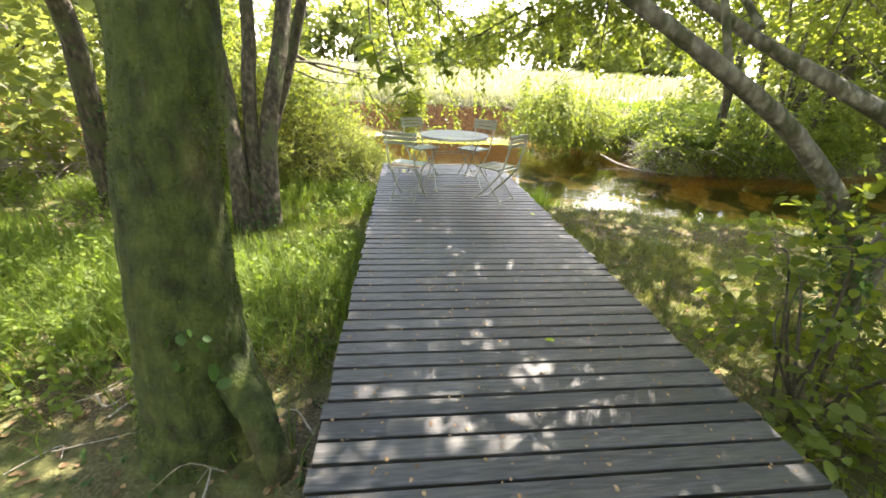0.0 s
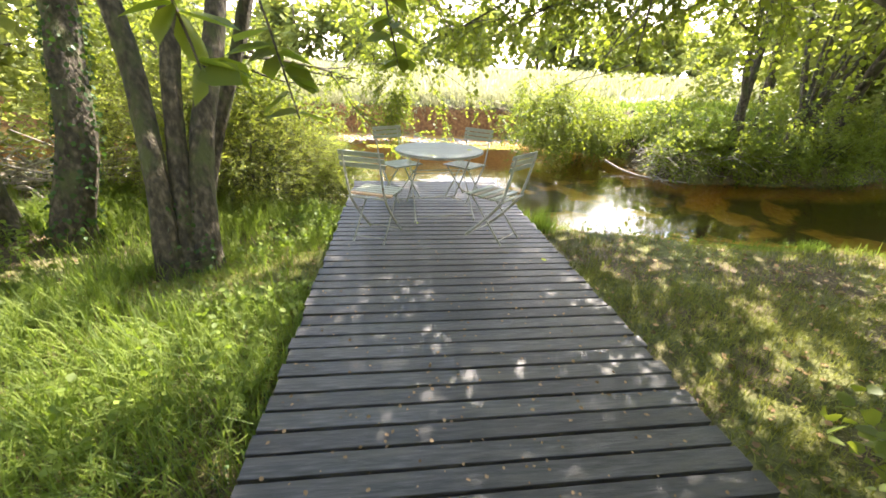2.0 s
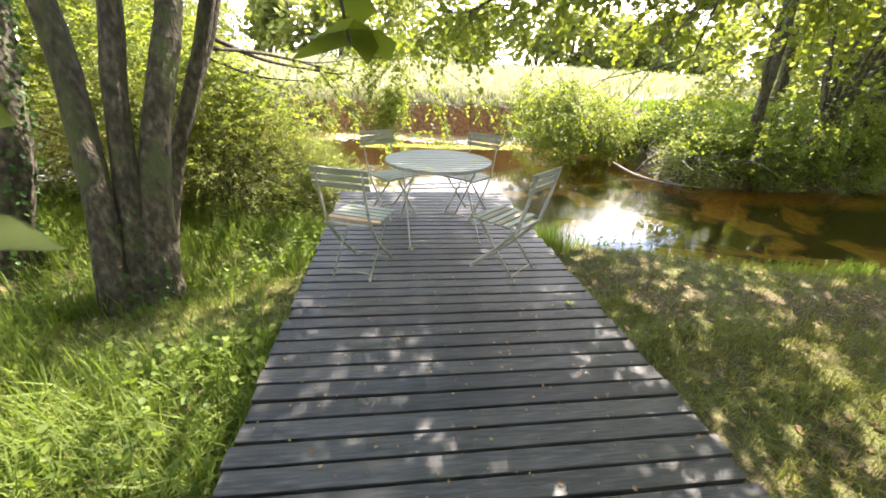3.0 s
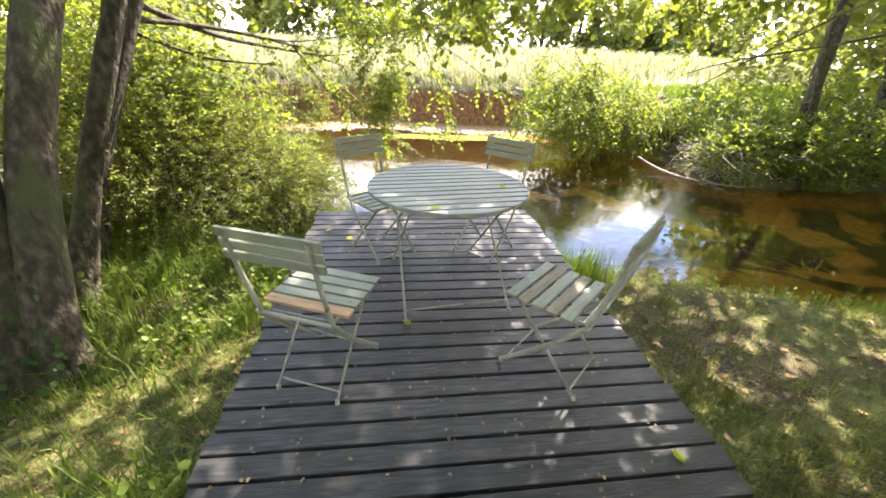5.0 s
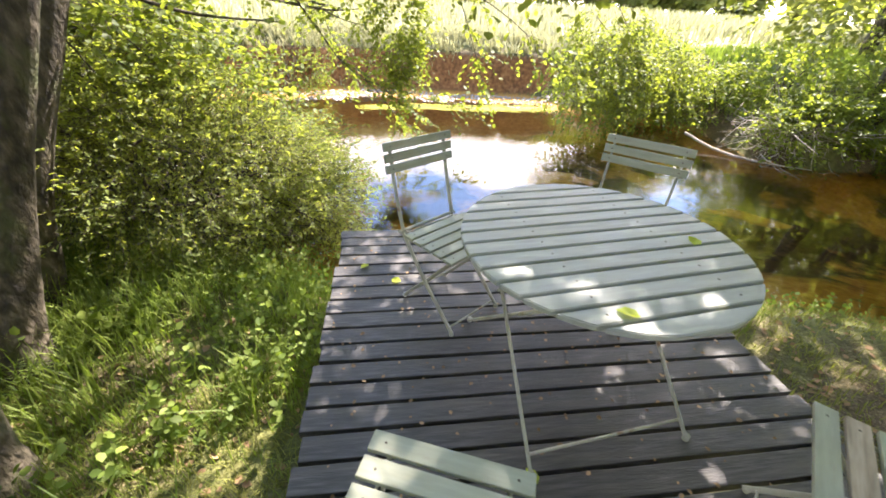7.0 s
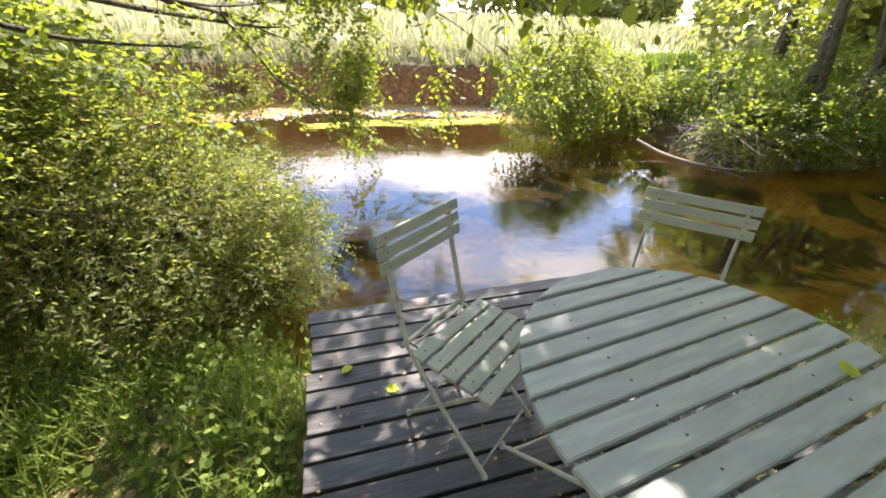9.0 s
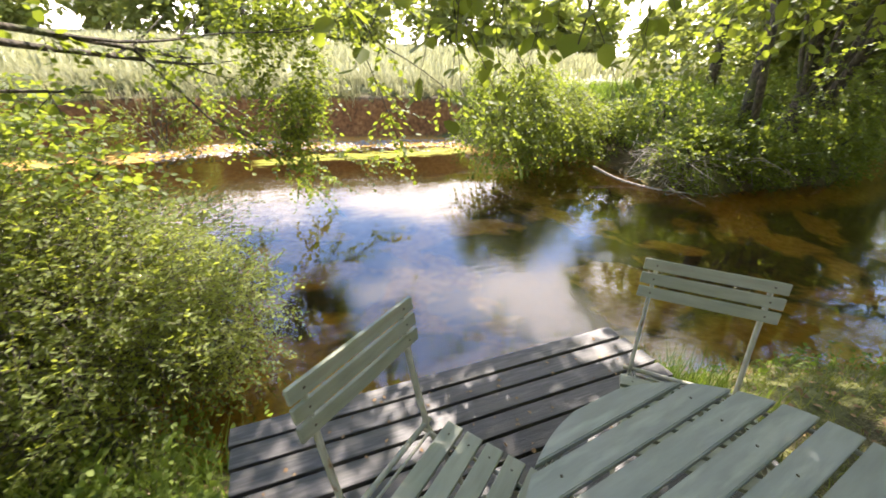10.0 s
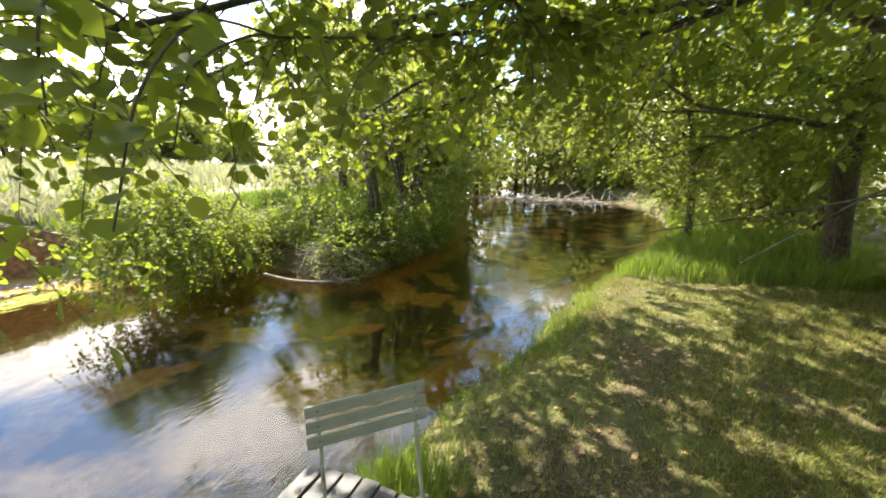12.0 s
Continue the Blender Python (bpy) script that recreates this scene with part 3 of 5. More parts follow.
def table(at, turn):
    t = thing("round_table", (*at, 0.0), "round grey-green slatted folding table on thin iron legs", "table", turn=turn)
    r, n = 0.49, 13
    step = 2 * r / n
    for k in range(n):
        y0, y1 = -r + k * step + 0.006, -r + (k + 1) * step - 0.006
        ys = np.linspace(y0, y1, 7)
        half = np.sqrt(np.maximum(r * r - ys ** 2, 0.0004))
        bm = bmesh.new()
        outline = [(h, y) for h, y in zip(half, ys)] + [(-h, y) for h, y in zip(half[::-1], ys[::-1])]
        face = bm.faces.new([bm.verts.new((x, y, 0.692)) for x, y in outline])
        ext = bmesh.ops.extrude_face_region(bm, geom=[face])
        bmesh.ops.translate(bm, vec=(0, 0, 0.018), verts=[e for e in ext["geom"] if isinstance(e, bmesh.types.BMVert)])
        bmesh.ops.recalc_face_normals(bm, faces=bm.faces)
        bmesh.ops.bevel(bm, geom=[e for e in bm.edges if all(v.co.z > 0.705 for v in e.verts)], offset=0.003, segments=2, affect="EDGES")
        top = part("slat", bm, TABLEPAINT, t)
        for x in (-0.22, 0.22):
            if half[3] > 0.25:
                screw(pose(x, (y0 + y1) / 2, 0.710), top)
    s = Soup()
    a = np.linspace(0, 2 * np.pi, 65)
    ring = [(0.462 * math.cos(q), 0.462 * math.sin(q), 0.680, 0.006) for q in a]
    v, f = tube(ring, 129, 6)
    s.add(v, f)
    part("rim", s, IRON, t)
    for x in (-0.22, 0.22):
        s = Soup()
        rod(s, (x, -0.42, 0.686), (x, 0.42, 0.686), 0.004, flat=0.02)
        part("batten", s, IRON, t)
    for w, y0, y1 in ((0.325, -0.40, 0.30), (0.300, 0.40, -0.30)):
        for x in (-w, w):
            s = Soup()
            rod(s, (x, y0, 0.01), (x * 0.92, y1, 0.68), 0.0075)
            leg = part("leg", s, IRON, t)
            s = Soup()
            rod(s, (x, y0, 0.0), (x, y0 * 1.0, 0.024), 0.013)
            part("foot", s, IRON, leg)
        for h in (0.05, 0.46):
            k = h / 0.68
            s = Soup()
            rod(s, (-w, y0 + (y1 - y0) * k, h), (w, y0 + (y1 - y0) * k, h), 0.006)
            part("crossbar", s, IRON, t)
    return t


table((0.09, 6.635), 7)


# ---- trees ----
def branching(rg, soup, start, direction, length, radius, depth, tips, bend=0.25, spread=0.6):
    """A limb that bends and forks; the ends of the last forks are gathered in tips."""
    p, d, rows = np.array(start, float), unit(direction), []
    n = 5
    for k in range(n):
        rows.append((*p, radius * (1 - 0.55 * k / (n - 1))))
        d = unit(d + rg.normal(0, bend, 3) * (0.5, 0.5, 0.35))
        p = p + d * length / (n - 1)
    v, f = tube(rows, 10 if depth else 7, 7 if depth > 1 else 5, 0.06, int(rg.integers(1e6)))
    soup.add(v, f)
    for k in (2, 3, 4):
        tips.append((np.array(rows[k][:3]), d))
    if depth:
        for k in range(3):
            at = np.array(rows[2 + k % 3][:3])
            branching(rg, soup, at, unit(d + rg.normal(0, spread, 3)), length * rg.uniform(0.55, 0.8), radius * 0.5, depth - 1, tips, bend, spread)


def tree(name, label, trunk, limbs=(), crowns=(), seed=0, bark=BARK, leaf=LEAF, sides=16, rings=40, rough=0.06, ridges=0,
         size=0.075, per=12, twig=0.55, shape=LEAF_SHAPE, droop=0.3, depth=2, category="tree", group="", far=False):
    """trunk: stems as rows x, y, z, radius; limbs: start, direction, length, radius; crowns: centre, radii, twigs."""
    rg = np.random.default_rng(seed)
    base = trunk[0][0]
    t = thing(name, base[:3], label, category, group)
    off = np.array(base[:3])
    for k, rows in enumerate(trunk):
        s = Soup()
        v, f = tube(rows, rings, sides, rough, seed + k, ridges)
        s.add(v - off, f)
        part("trunk", s, bark, t)
    tips = []
    for start, direction, length, radius in limbs:
        s, mine = Soup(), []
        branching(rg, s, np.array(start, float) - off, direction, length, radius, depth, mine)
        part("limb", s, bark, t)
        tips += mine
    lv, tw = Soup(), Soup()
    if tips:
        at = np.array([p for p, _ in tips])
        dr = np.array([d for _, d in tips])
        w = at + off
        ok = ~((w[:, 2] < 2.2) & (np.abs(w[:, 0]) < 2.6) & (w[:, 1] > 3.9) & (w[:, 1] < 7.6))
        at, dr = at[ok], dr[ok]
        at, dr = np.repeat(at, 5, 0), np.repeat(dr, 5, 0)
        sprays(rg, lv, tw, at, dr + rg.normal(0, 0.6, at.shape), twig, per, size, droop, shape)
    for centre, radii, n, *big_leaf in crowns:
        at, d = cloud(rg, n, np.array(centre) - off, radii, 0.2 if big_leaf else 0.55)
        sprays(rg, lv, None if big_leaf or far else tw, at, d + rg.normal(0, 0.5, at.shape), twig, per, (big_leaf or [size])[0], droop, shape)
    if lv.v:
        part("crown", lv, leaf, t)["kind"] = "stuff"
        if tw.v:
            part("twig_growth", tw, TWIG, t)["kind"] = "stuff"
    return t


def ivy_on(t, rows, n, size, seed, width=1.05):
    """Ivy leaves against a stem given as rows x, y, z, radius."""
    rg = np.random.default_rng(seed)
    q = spline(rows, 60)
    k = rg.integers(0, 60, n)
    a = rg.uniform(0, 6.28, n)
    out = np.stack([np.cos(a), np.sin(a), np.zeros(n)], -1)
    at = q[k, :3] + out * (q[k, 3] * width + rg.uniform(0, 0.035, n))[:, None] + rg.normal(0, 0.02, (n, 3)) - np.array(t.matrix_basis.translation)
    s = Soup()
    leaves(s, at, np.array((0, 0, -1.0)) + out * 0.4 + rg.normal(0, 0.5, (n, 3)), out + rg.normal(0, 0.4, (n, 3)), size * rg.uniform(0.5, 1.3, n))
    part("ivy", s, IVY, t, "dark green ivy")["kind"] = "stuff"


big_rows = [(-1.80, 2.86, -0.80, 0.44), (-1.79, 2.86, -0.52, 0.35), (-1.775, 2.86, -0.15, 0.285), (-1.755, 2.87, 0.2, 0.25), (-1.69, 2.93, 1.0, 0.208),
            (-1.61, 3.0, 1.6, 0.197), (-1.5, 3.1, 3.2, 0.18), (-1.5, 3.2, 5.0, 0.15), (-1.6, 3.4, 7.5, 0.08)]
root_rows = [(-1.60, 2.80, 0.02, 0.10), (-1.42, 2.66, -0.22, 0.085), (-1.32, 2.56, -0.45, 0.08), (-1.24, 2.50, -0.70, 0.09)]
big = tree("mossy_tree", "thick tree trunk coated in green moss beside the deck", [big_rows, root_rows],
           [((-1.85, 3.1, 4.2), (0.7, 0.6, 0.6), 3.2, 0.09), ((-1.85, 3.1, 5.0), (-0.6, 0.5, 0.6), 3.0, 0.08), ((-1.9, 3.2, 5.6), (0.3, -0.8, 0.5), 2.8, 0.07)],
           # overhead crowns out of view, shifted sunward to shade and dapple the deck
           [((1.6, 4.4, 5.4), (2.6, 3.0, 1.4), 950), ((3.9, 5.2, 6.4), (2.9, 3.8, 1.0), 600, 0.11)], 11, MOSS, LEAF, sides=48, rings=90, rough=0.05, ridges=7, size=0.085)
ivy_on(big, [(-1.60, 2.60, 0.02, 0.05), (-1.58, 2.56, 0.25, 0.05), (-1.60, 2.58, 0.4, 0.03)], 9, 0.085, 5)

cl = (-2.80, 6.68)
# moss fuzz on the thick trunk
rg = np.random.default_rng(77)
q = spline(big_rows, 400)
q = q[(q[:, 2] > -0.5) & (q[:, 2] < 3.2)]
k, a = rg.integers(0, len(q), 22000), rg.uniform(0, 6.28, 22000)
out = np.stack([np.cos(a), np.sin(a), rg.normal(-0.1, 0.3, 22000)], -1)
keep = fbm(a * 1.5, q[k, 2] * 2.0, 1.6, 61) + 0.35 * (q[k, 2] > 0.3) > -0.05
s = Soup()
leaves(s, (q[k, :3] + out * (q[k, 3] * 1.0)[:, None] - np.array(big_rows[0][:3]))[keep], (out + rg.normal(0, 0.7, out.shape))[keep], (rg.normal(0, 1, out.shape) + (0, 0, 0.5))[keep], rg.uniform(0.008, 0.018, 22000)[keep], NARROW)
part("moss", s, MOSSFUZZ, big, "thick green moss")["kind"] = "stuff"
cluster = tree("alder", "clump of grey-barked alder stems rising from one stool",
               [[(-2.93, 6.52, -0.85, 0.20), (-2.96, 6.58, -0.45, 0.135), (-2.98, 6.75, 0.24, 0.112), (-3.05, 6.95, 0.98, 0.108), (-3.17, 7.15, 1.78, 0.10), (-3.5, 7.4, 3.4, 0.085), (-3.9, 7.8, 6, 0.04)],
                [(-2.80, 6.66, -0.85, 0.20), (-2.82, 6.72, -0.45, 0.13), (-2.83, 6.95, 0.38, 0.10), (-2.80, 7.15, 1.26, 0.095), (-2.76, 7.35, 1.97, 0.09), (-2.75, 7.5, 3.4, 0.08), (-2.8, 7.8, 6, 0.04)],
                [(-2.68, 6.74, -0.85, 0.22), (-2.66, 6.82, -0.40, 0.155), (-2.62, 7.15, 0.62, 0.125), (-2.50, 7.40, 1.35, 0.118), (-2.40, 7.60, 1.95, 0.11), (-2.2, 7.9, 3.4, 0.09), (-2.0, 8.3, 6, 0.04)],
                [(-3.02, 7.56, -0.85, 0.17), (-3.02, 7.64, -0.45, 0.115), (-2.84, 7.95, 0.45, 0.085), (-2.58, 8.15, 1.25, 0.08), (-2.40, 8.30, 1.85, 0.078), (-2.0, 8.5, 3.4, 0.06), (-1.6, 8.8, 6, 0.03)]],
               [((-2.75, 7.5, 3.2), (0.9, 0.8, 0.35), 3.2, 0.05), ((-3.5, 7.4, 3.5), (-0.4, 0.9, 0.4), 3.0, 0.05), ((-2.15, 7.95, 3.6), (0.9, 0.5, 0.3), 3.0, 0.045)],
               # second crown sits above the view, added to shade the left bank grass
               [((-3.8, 7.9, 5.4), (2.2, 2.2, 1.5), 400), ((-0.7, 7.9, 5.4), (1.7, 1.5, 0.7), 260)], 21, BARK, LEAF, rings=60, sides=20, rough=0.05, ridges=5, size=0.08)
ivy_on(cluster, [(cl[0] + 0.1, cl[1] - 0.1, -0.6, 0.2), (cl[0] + 0.1, cl[1], -0.35, 0.17), (-2.85, 6.75, 0.2, 0.13)], 120, 0.05, 6)
ivy_rows = [(-4.30, 7.1, -0.8, 0.27), (-4.27, 7.15, -0.3, 0.21), (-4.10, 7.4, 0.6, 0.185), (-4.15, 7.7, 1.5, 0.17), (-4.22, 7.95, 2.2, 0.16), (-4.4, 8.2, 4.5, 0.13), (-4.6, 8.4, 7.5, 0.06)]
ivied = tree("ivy_tree", "straight tree trunk wrapped in dark ivy", [ivy_rows], [((-4.6, 8, 4.2), (0.5, 0.7, 0.4), 2.6, 0.05)],
             [((-4.6, 8.2, 6.0), (2.4, 2.4, 1.8), 600)], 31, BARK, LEAF, ridges=6)
ivy_on(ivied, ivy_rows, 1500, 0.055, 7)
lean_rows = [(-4.95, 7.15, -0.8, 0.22), (-5.02, 7.12, -0.15, 0.165), (-4.93, 7.05, 0.6, 0.145), (-4.86, 7.0, 1.1, 0.135), (-4.76, 6.9, 2.0, 0.125), (-4.8, 6.5, 3.2, 0.10), (-4.9, 5.3, 5.5, 0.06)]
leaning = tree("leaning_tree", "leaning trunk spotted with pale lichen", [lean_rows], [((-4.76, 6.85, 2.3), (-0.8, 0.3, 0.2), 2.4, 0.045)],
               [((-4.9, 5.2, 5.4), (2.2, 2.0, 1.5), 500)], 41, BARK, LEAF)
ivy_on(leaning, lean_rows, 150, 0.045, 8)
tree("slender_tree", "slender dark trunk among the waterside shrubs",
     [[(-3.3, 8.1, -0.85, 0.12), (-3.1, 8.3, 0.2, 0.10), (-2.72, 8.7, 1.4, 0.088), (-2.5, 8.9, 2.1, 0.08), (-2.2, 9.2, 3.5, 0.065), (-1.9, 9.6, 5.5, 0.03)]],
     [((-2.65, 8.75, 1.6), (0.4, 0.95, 0.0), 3.2, 0.03), ((-2.4, 9.0, 2.6), (0.5, 0.9, 0.1), 3.0, 0.03)],
     [((-2.2, 9.2, 4.6), (1.8, 1.8, 1.2), 120)], 51, BARK, LEAF, size=0.07)
right = tree("bending_tree", "old tree bending low across the walkway",
             [[(3.15, 3.5, -0.8, 0.13), (3.05, 3.48, -0.1, 0.085), (2.6, 3.42, 0.6, 0.07), (1.95, 3.40, 1.15, 0.058), (1.30, 3.38, 1.52, 0.05), (0.6, 3.5, 1.92, 0.04), (-0.3, 3.9, 2.5, 0.028), (-0.9, 4.4, 2.9, 0.012)],
              [(3.62, 3.74, 1.05, 0.07), (3.25, 3.85, 1.25, 0.068), (2.75, 4.02, 1.50, 0.062), (2.2, 4.3, 1.82, 0.05), (1.5, 4.7, 2.3, 0.035), (0.9, 5.4, 2.9, 0.02)],
              [(3.25, 3.6, -0.8, 0.11), (3.5, 3.7, 0.6, 0.08), (4.0, 3.9, 2.4, 0.08), (4.4, 4.3, 5, 0.04)]],
             [((1.30, 3.4, 1.55), (-0.1, 0.4, 0.8), 1.6, 0.025), ((2.2, 4.3, 1.9), (0.1, 0.7, 0.8), 1.8, 0.03), ((0.3, 3.7, 2.15), (0.3, 0.7, 0.45), 1.8, 0.022),
              ((1.5, 4.7, 2.35), (0.1, 0.9, 0.4), 2.2, 0.03), ((4.1, 4.0, 2.8), (0.3, 0.9, 0.5), 2.6, 0.045)],
             # crowns given a leaf size are unseen sun blockers for deck, table and banks
             [((2.6, 5.2, 4.4), (3.0, 2.7, 1.2), 330), ((5.5, 5.5, 4.6), (2.5, 2.8, 1.3), 300), ((6.6, 7.0, 6.2), (4.5, 4.4, 1.1), 1000, 0.13), ((6.8, 10.4, 6.0), (1.9, 1.4, 0.8), 330, 0.12), ((4.2, 10.2, 6.4), (1.8, 1.9, 0.9), 360, 0.10), ((3.2, 9.2, 5.4), (1.2, 1.1, 0.7), 220, 0.07), ((1.0, 9.7, 5.6), (0.9, 0.9, 0.5), 170, 0.08)], 61, LICHEN, LEAF, rings=60, rough=0.06, ridges=4, size=0.07)
ivy_on(right, [(3.0, 3.45, -0.5, 0.15), (2.95, 3.46, 0.0, 0.13), (2.5, 3.42, 0.7, 0.11)], 420, 0.06, 9)


# ---- shrubs, far banks, distance ----
def shrub(name, label, base, ellipsoids, seed, leaf, size, per, twig, stems=7, fine=True, shape=NARROW, droop=0.3, stem_r=0.02, category="shrub", group="", down=0.0):
    rg = np.random.default_rng(seed)
    t = thing(name, base, label, category, group)
    off = np.array(base)
    lv, tw = Soup(), Soup()
    for centre, radii, n in ellipsoids:
        at, d = cloud(rg, n, np.array(centre) - off, radii, 0.35)
        keep = at[:, 2] + off[2] > WATER_Z + 0.06
        at, d = at[keep], d[keep]
        sprays(rg, lv, tw if fine else None, at, d + rg.normal(0, 0.5, at.shape) - (0, 0, down), twig, per, size, droop, shape, 0.003)
        for _ in range(stems):
            end = np.array(centre) - off + unit(rg.normal(0, 1, 3)) * np.array(radii) * 0.8
            end[2] = max(end[2], 0.2)
            mid = end * 0.5 + rg.normal(0, 0.15, 3) + (0, 0, 0.25)
            st = Soup()
            st.add(*tube([(*rg.normal(0, 0.08, 2), -0.05, stem_r), (*mid, stem_r * 0.7), (*end, stem_r * 0.25)], 9, 5, 0.05, int(rg.integers(1e6))))
            part("stem", st, BARK, t)
    part("foliage", lv, leaf, t)["kind"] = "stuff"
    if tw.v:
        part("twig_growth", tw, TWIG, t)["kind"] = "stuff"
    return t


def at_ground(x, y, sink=0.03):
    return (x, y, on_ground(x, y) - sink)


shrub("willow_shrub", "dense small-leaved willow shrub leaning over the water", at_ground(-3.0, 9.2),
      [((-2.75, 9.5, -0.15), (1.35, 1.2, 0.85), 3400), ((-3.9, 9.6, 0.3), (1.5, 1.3, 1.1), 2400), ((-1.75, 9.7, -0.45), (0.80, 0.75, 0.5), 1100), ((-5.2, 10.2, 0.5), (1.5, 1.4, 1.2), 1200), ((-2.2, 10.9, -0.35), (0.9, 0.8, 0.5), 700), ((-1.75, 8.95, -0.55), (0.55, 0.5, 0.38), 450)],
      101, LEAF_SMALL, 0.040, 13, 0.40)
shrub("bank_shrub", "bright leafy alder shrub at the water's edge", at_ground(-3.4, 10.6),
      [((-3.7, 11.0, 0.6), (1.2, 1.0, 0.7), 650), ((-5.2, 11.4, 1.1), (1.8, 1.4, 1.2), 600), ((-3.5, 9.5, 1.15), (1.2, 0.8, 0.3), 320), ((-2.5, 10.2, 0.62), (0.75, 0.6, 0.3), 200), ((-4.6, 10.6, 1.9), (1.7, 1.0, 0.9), 520)], 102, LEAF, 0.060, 12, 0.5, shape=LEAF_SHAPE)
shrub("hanging_alder", "leafy alder sprays hanging above the river", at_ground(-2.6, 9.9),
      [((-0.50, 12.7, 1.25), (0.40, 0.35, 0.85), 330), ((-0.6, 12.7, 2.4), (0.8, 0.6, 0.8), 200), ((-0.45, 12.7, 0.7), (0.22, 0.2, 0.4), 90)],
      103, LEAF, 0.06, 10, 0.35, stems=0, shape=LEAF_SHAPE, droop=0.7, stem_r=0.03)
shrub("overhanging_alder", "alder branches drooping to the river from the far bank", at_ground(6.3, 15.9),
      [((3.9, 14.0, 0.35), (1.1, 1.0, 0.8), 460), ((4.9, 14.7, 0.5), (1.4, 1.0, 0.8), 560), ((4.1, 14.6, 1.3), (0.8, 0.7, 0.5), 160), ((5.6, 15.2, 0.4), (1.4, 0.9, 0.8), 420), ((5.4, 14.6, -0.2), (1.0, 0.8, 0.6), 260)],
      104, LEAF, 0.065, 10, 0.42, stems=5, shape=LEAF_SHAPE, droop=0.6, stem_r=0.03, down=0.9)
for k, (x, y, r, h) in enumerate([(8.6, 14.2, 1.3, 0.9), (10.4, 13.2, 1.4, 1.0), (12.4, 13.4, 1.5, 1.1), (8.6, 12.9, 0.9, 0.6), (10.2, 12.2, 0.9, 0.6), (14.5, 14.0, 1.6, 1.3), (17.5, 15.0, 1.8, 1.5), (21, 16.2, 2.2, 2.0), (7.6, 12.3, 0.8, 0.5), (9.0, 12.3, 0.9, 0.5), (11.6, 12.0, 1.0, 0.7), (13.4, 12.7, 1.1, 0.8), (15.6, 13.4, 1.2, 0.9), (7.6, 14.6, 0.9, 0.7), (6.9, 15.6, 0.9, 0.7), (18.5, 14.3, 1.3, 1.0)]):
    z = on_ground(x, y)
    shrub("bramble", "tangled green bramble on the far river bank", at_ground(x, y), [((x, y, z + h * 0.35), (r, r * 0.8, h), 420)], 110 + k, LEAF, 0.07, 9, 0.45,
          shape=LEAF_SHAPE, group="brambles on the far bank", fine=False)
shrub("cut_bank_shrub", "small green shrub on the cut bank", at_ground(-3.6, 18.6), [((-3.6, 18.6, -0.3), (1.1, 0.7, 0.6), 260)], 120, LEAF, 0.06, 9, 0.35, shape=LEAF_SHAPE)

tree("bank_tree", "pale leaning trunk on the far bank", [[(8.95, 12.3, -0.95, 0.10), (8.98, 12.25, 0.1, 0.08), (8.75, 12.25, 1.2, 0.075), (8.55, 12.3, 2.2, 0.07), (8.9, 12.8, 5, 0.04)],
     [(9.2, 12.6, -0.9, 0.13), (9.1, 12.6, 1.0, 0.12), (9.3, 12.9, 3, 0.10), (9.2, 13.2, 6, 0.05)]],
     [((9.2, 12.8, 2.6), (-0.9, -0.5, 0.2), 3.0, 0.04)], [((8.4, 13.4, 4.2), (1.8, 1.4, 1.2), 70), ((7.2, 12.9, 1.5), (1.2, 0.9, 0.6), 60), ((9.4, 11.6, 1.2), (1.6, 0.8, 0.8), 130), ((11.8, 11.0, 1.6), (1.8, 0.9, 1.0), 120)], 71, BARK, LEAF, size=0.075)
tree("pollard_willow", "multi-stemmed willow on the far bank",
     [[(11.2, 12.6, -0.5, 0.35), (11.2, 12.6, 0.3, 0.30), (11.3, 12.6, 0.9, 0.28)]] +
     [[(11.25 + 0.12 * math.cos(a), 12.6 + 0.12 * math.sin(a), 0.7, 0.07), (11.25 + 0.5 * math.cos(a), 12.6 + 0.5 * math.sin(a), 2.0, 0.05), (11.25 + 1.2 * math.cos(a), 12.6 + 1.0 * math.sin(a), 4.6, 0.015)] for a in np.arange(0.3, 6.2, 0.85)],
     [], [((11.8, 13.8, 4.8), (1.8, 1.6, 1.6), 130)], 72, BARK, LEAF_SMALL, size=0.09, shape=NARROW)
for k, (x, y, s) in enumerate([(15.2, 14.8, 1.0), (19, 16.2, 1.1), (23.5, 17.6, 1.2), (14.5, 17.6, 1.2), (28, 19, 1.3), (33, 20.6, 1.4), (21, 20, 1.4), (44, 5.5, 1.6), (48, 9.5, 1.7), (24, -0.6, 1.2), (30, 0.2, 1.3), (36, 0.8, 1.4), (52, 14, 1.8), (20, 0.6, 1.1), (42, 1.5, 1.6), (46, 25.5, 1.6), (50, 3, 2.0), (38, 23, 1.5), (54, 8, 2.0)]):
    z = on_ground(x, y)
    tree("riverside_tree", "leafy tree along the upstream bank",
         [[(x, y, z - 0.2, 0.2 * s), (x + 0.1, y, z + 1.2, 0.15 * s), (x - 0.3, y + 0.2, z + 4 * s, 0.10 * s), (x, y, z + 7 * s, 0.04)]],
         [((x, y, z + 2.2), (-0.7, -0.5, 0.4), 3.0 * s, 0.06)],
         [((x, y, z + 4.6 * s), (2.8 * s, 2.6 * s, 2.4 * s), 380), ((x - 0.5, y - 0.8, z + 1.9), (2.4 * s, 2.0 * s, 1.5), 330)], 200 + k, BARK, LEAF_FAR, size=0.24, per=6, twig=0.8, depth=1, group="trees along the river", far=True)
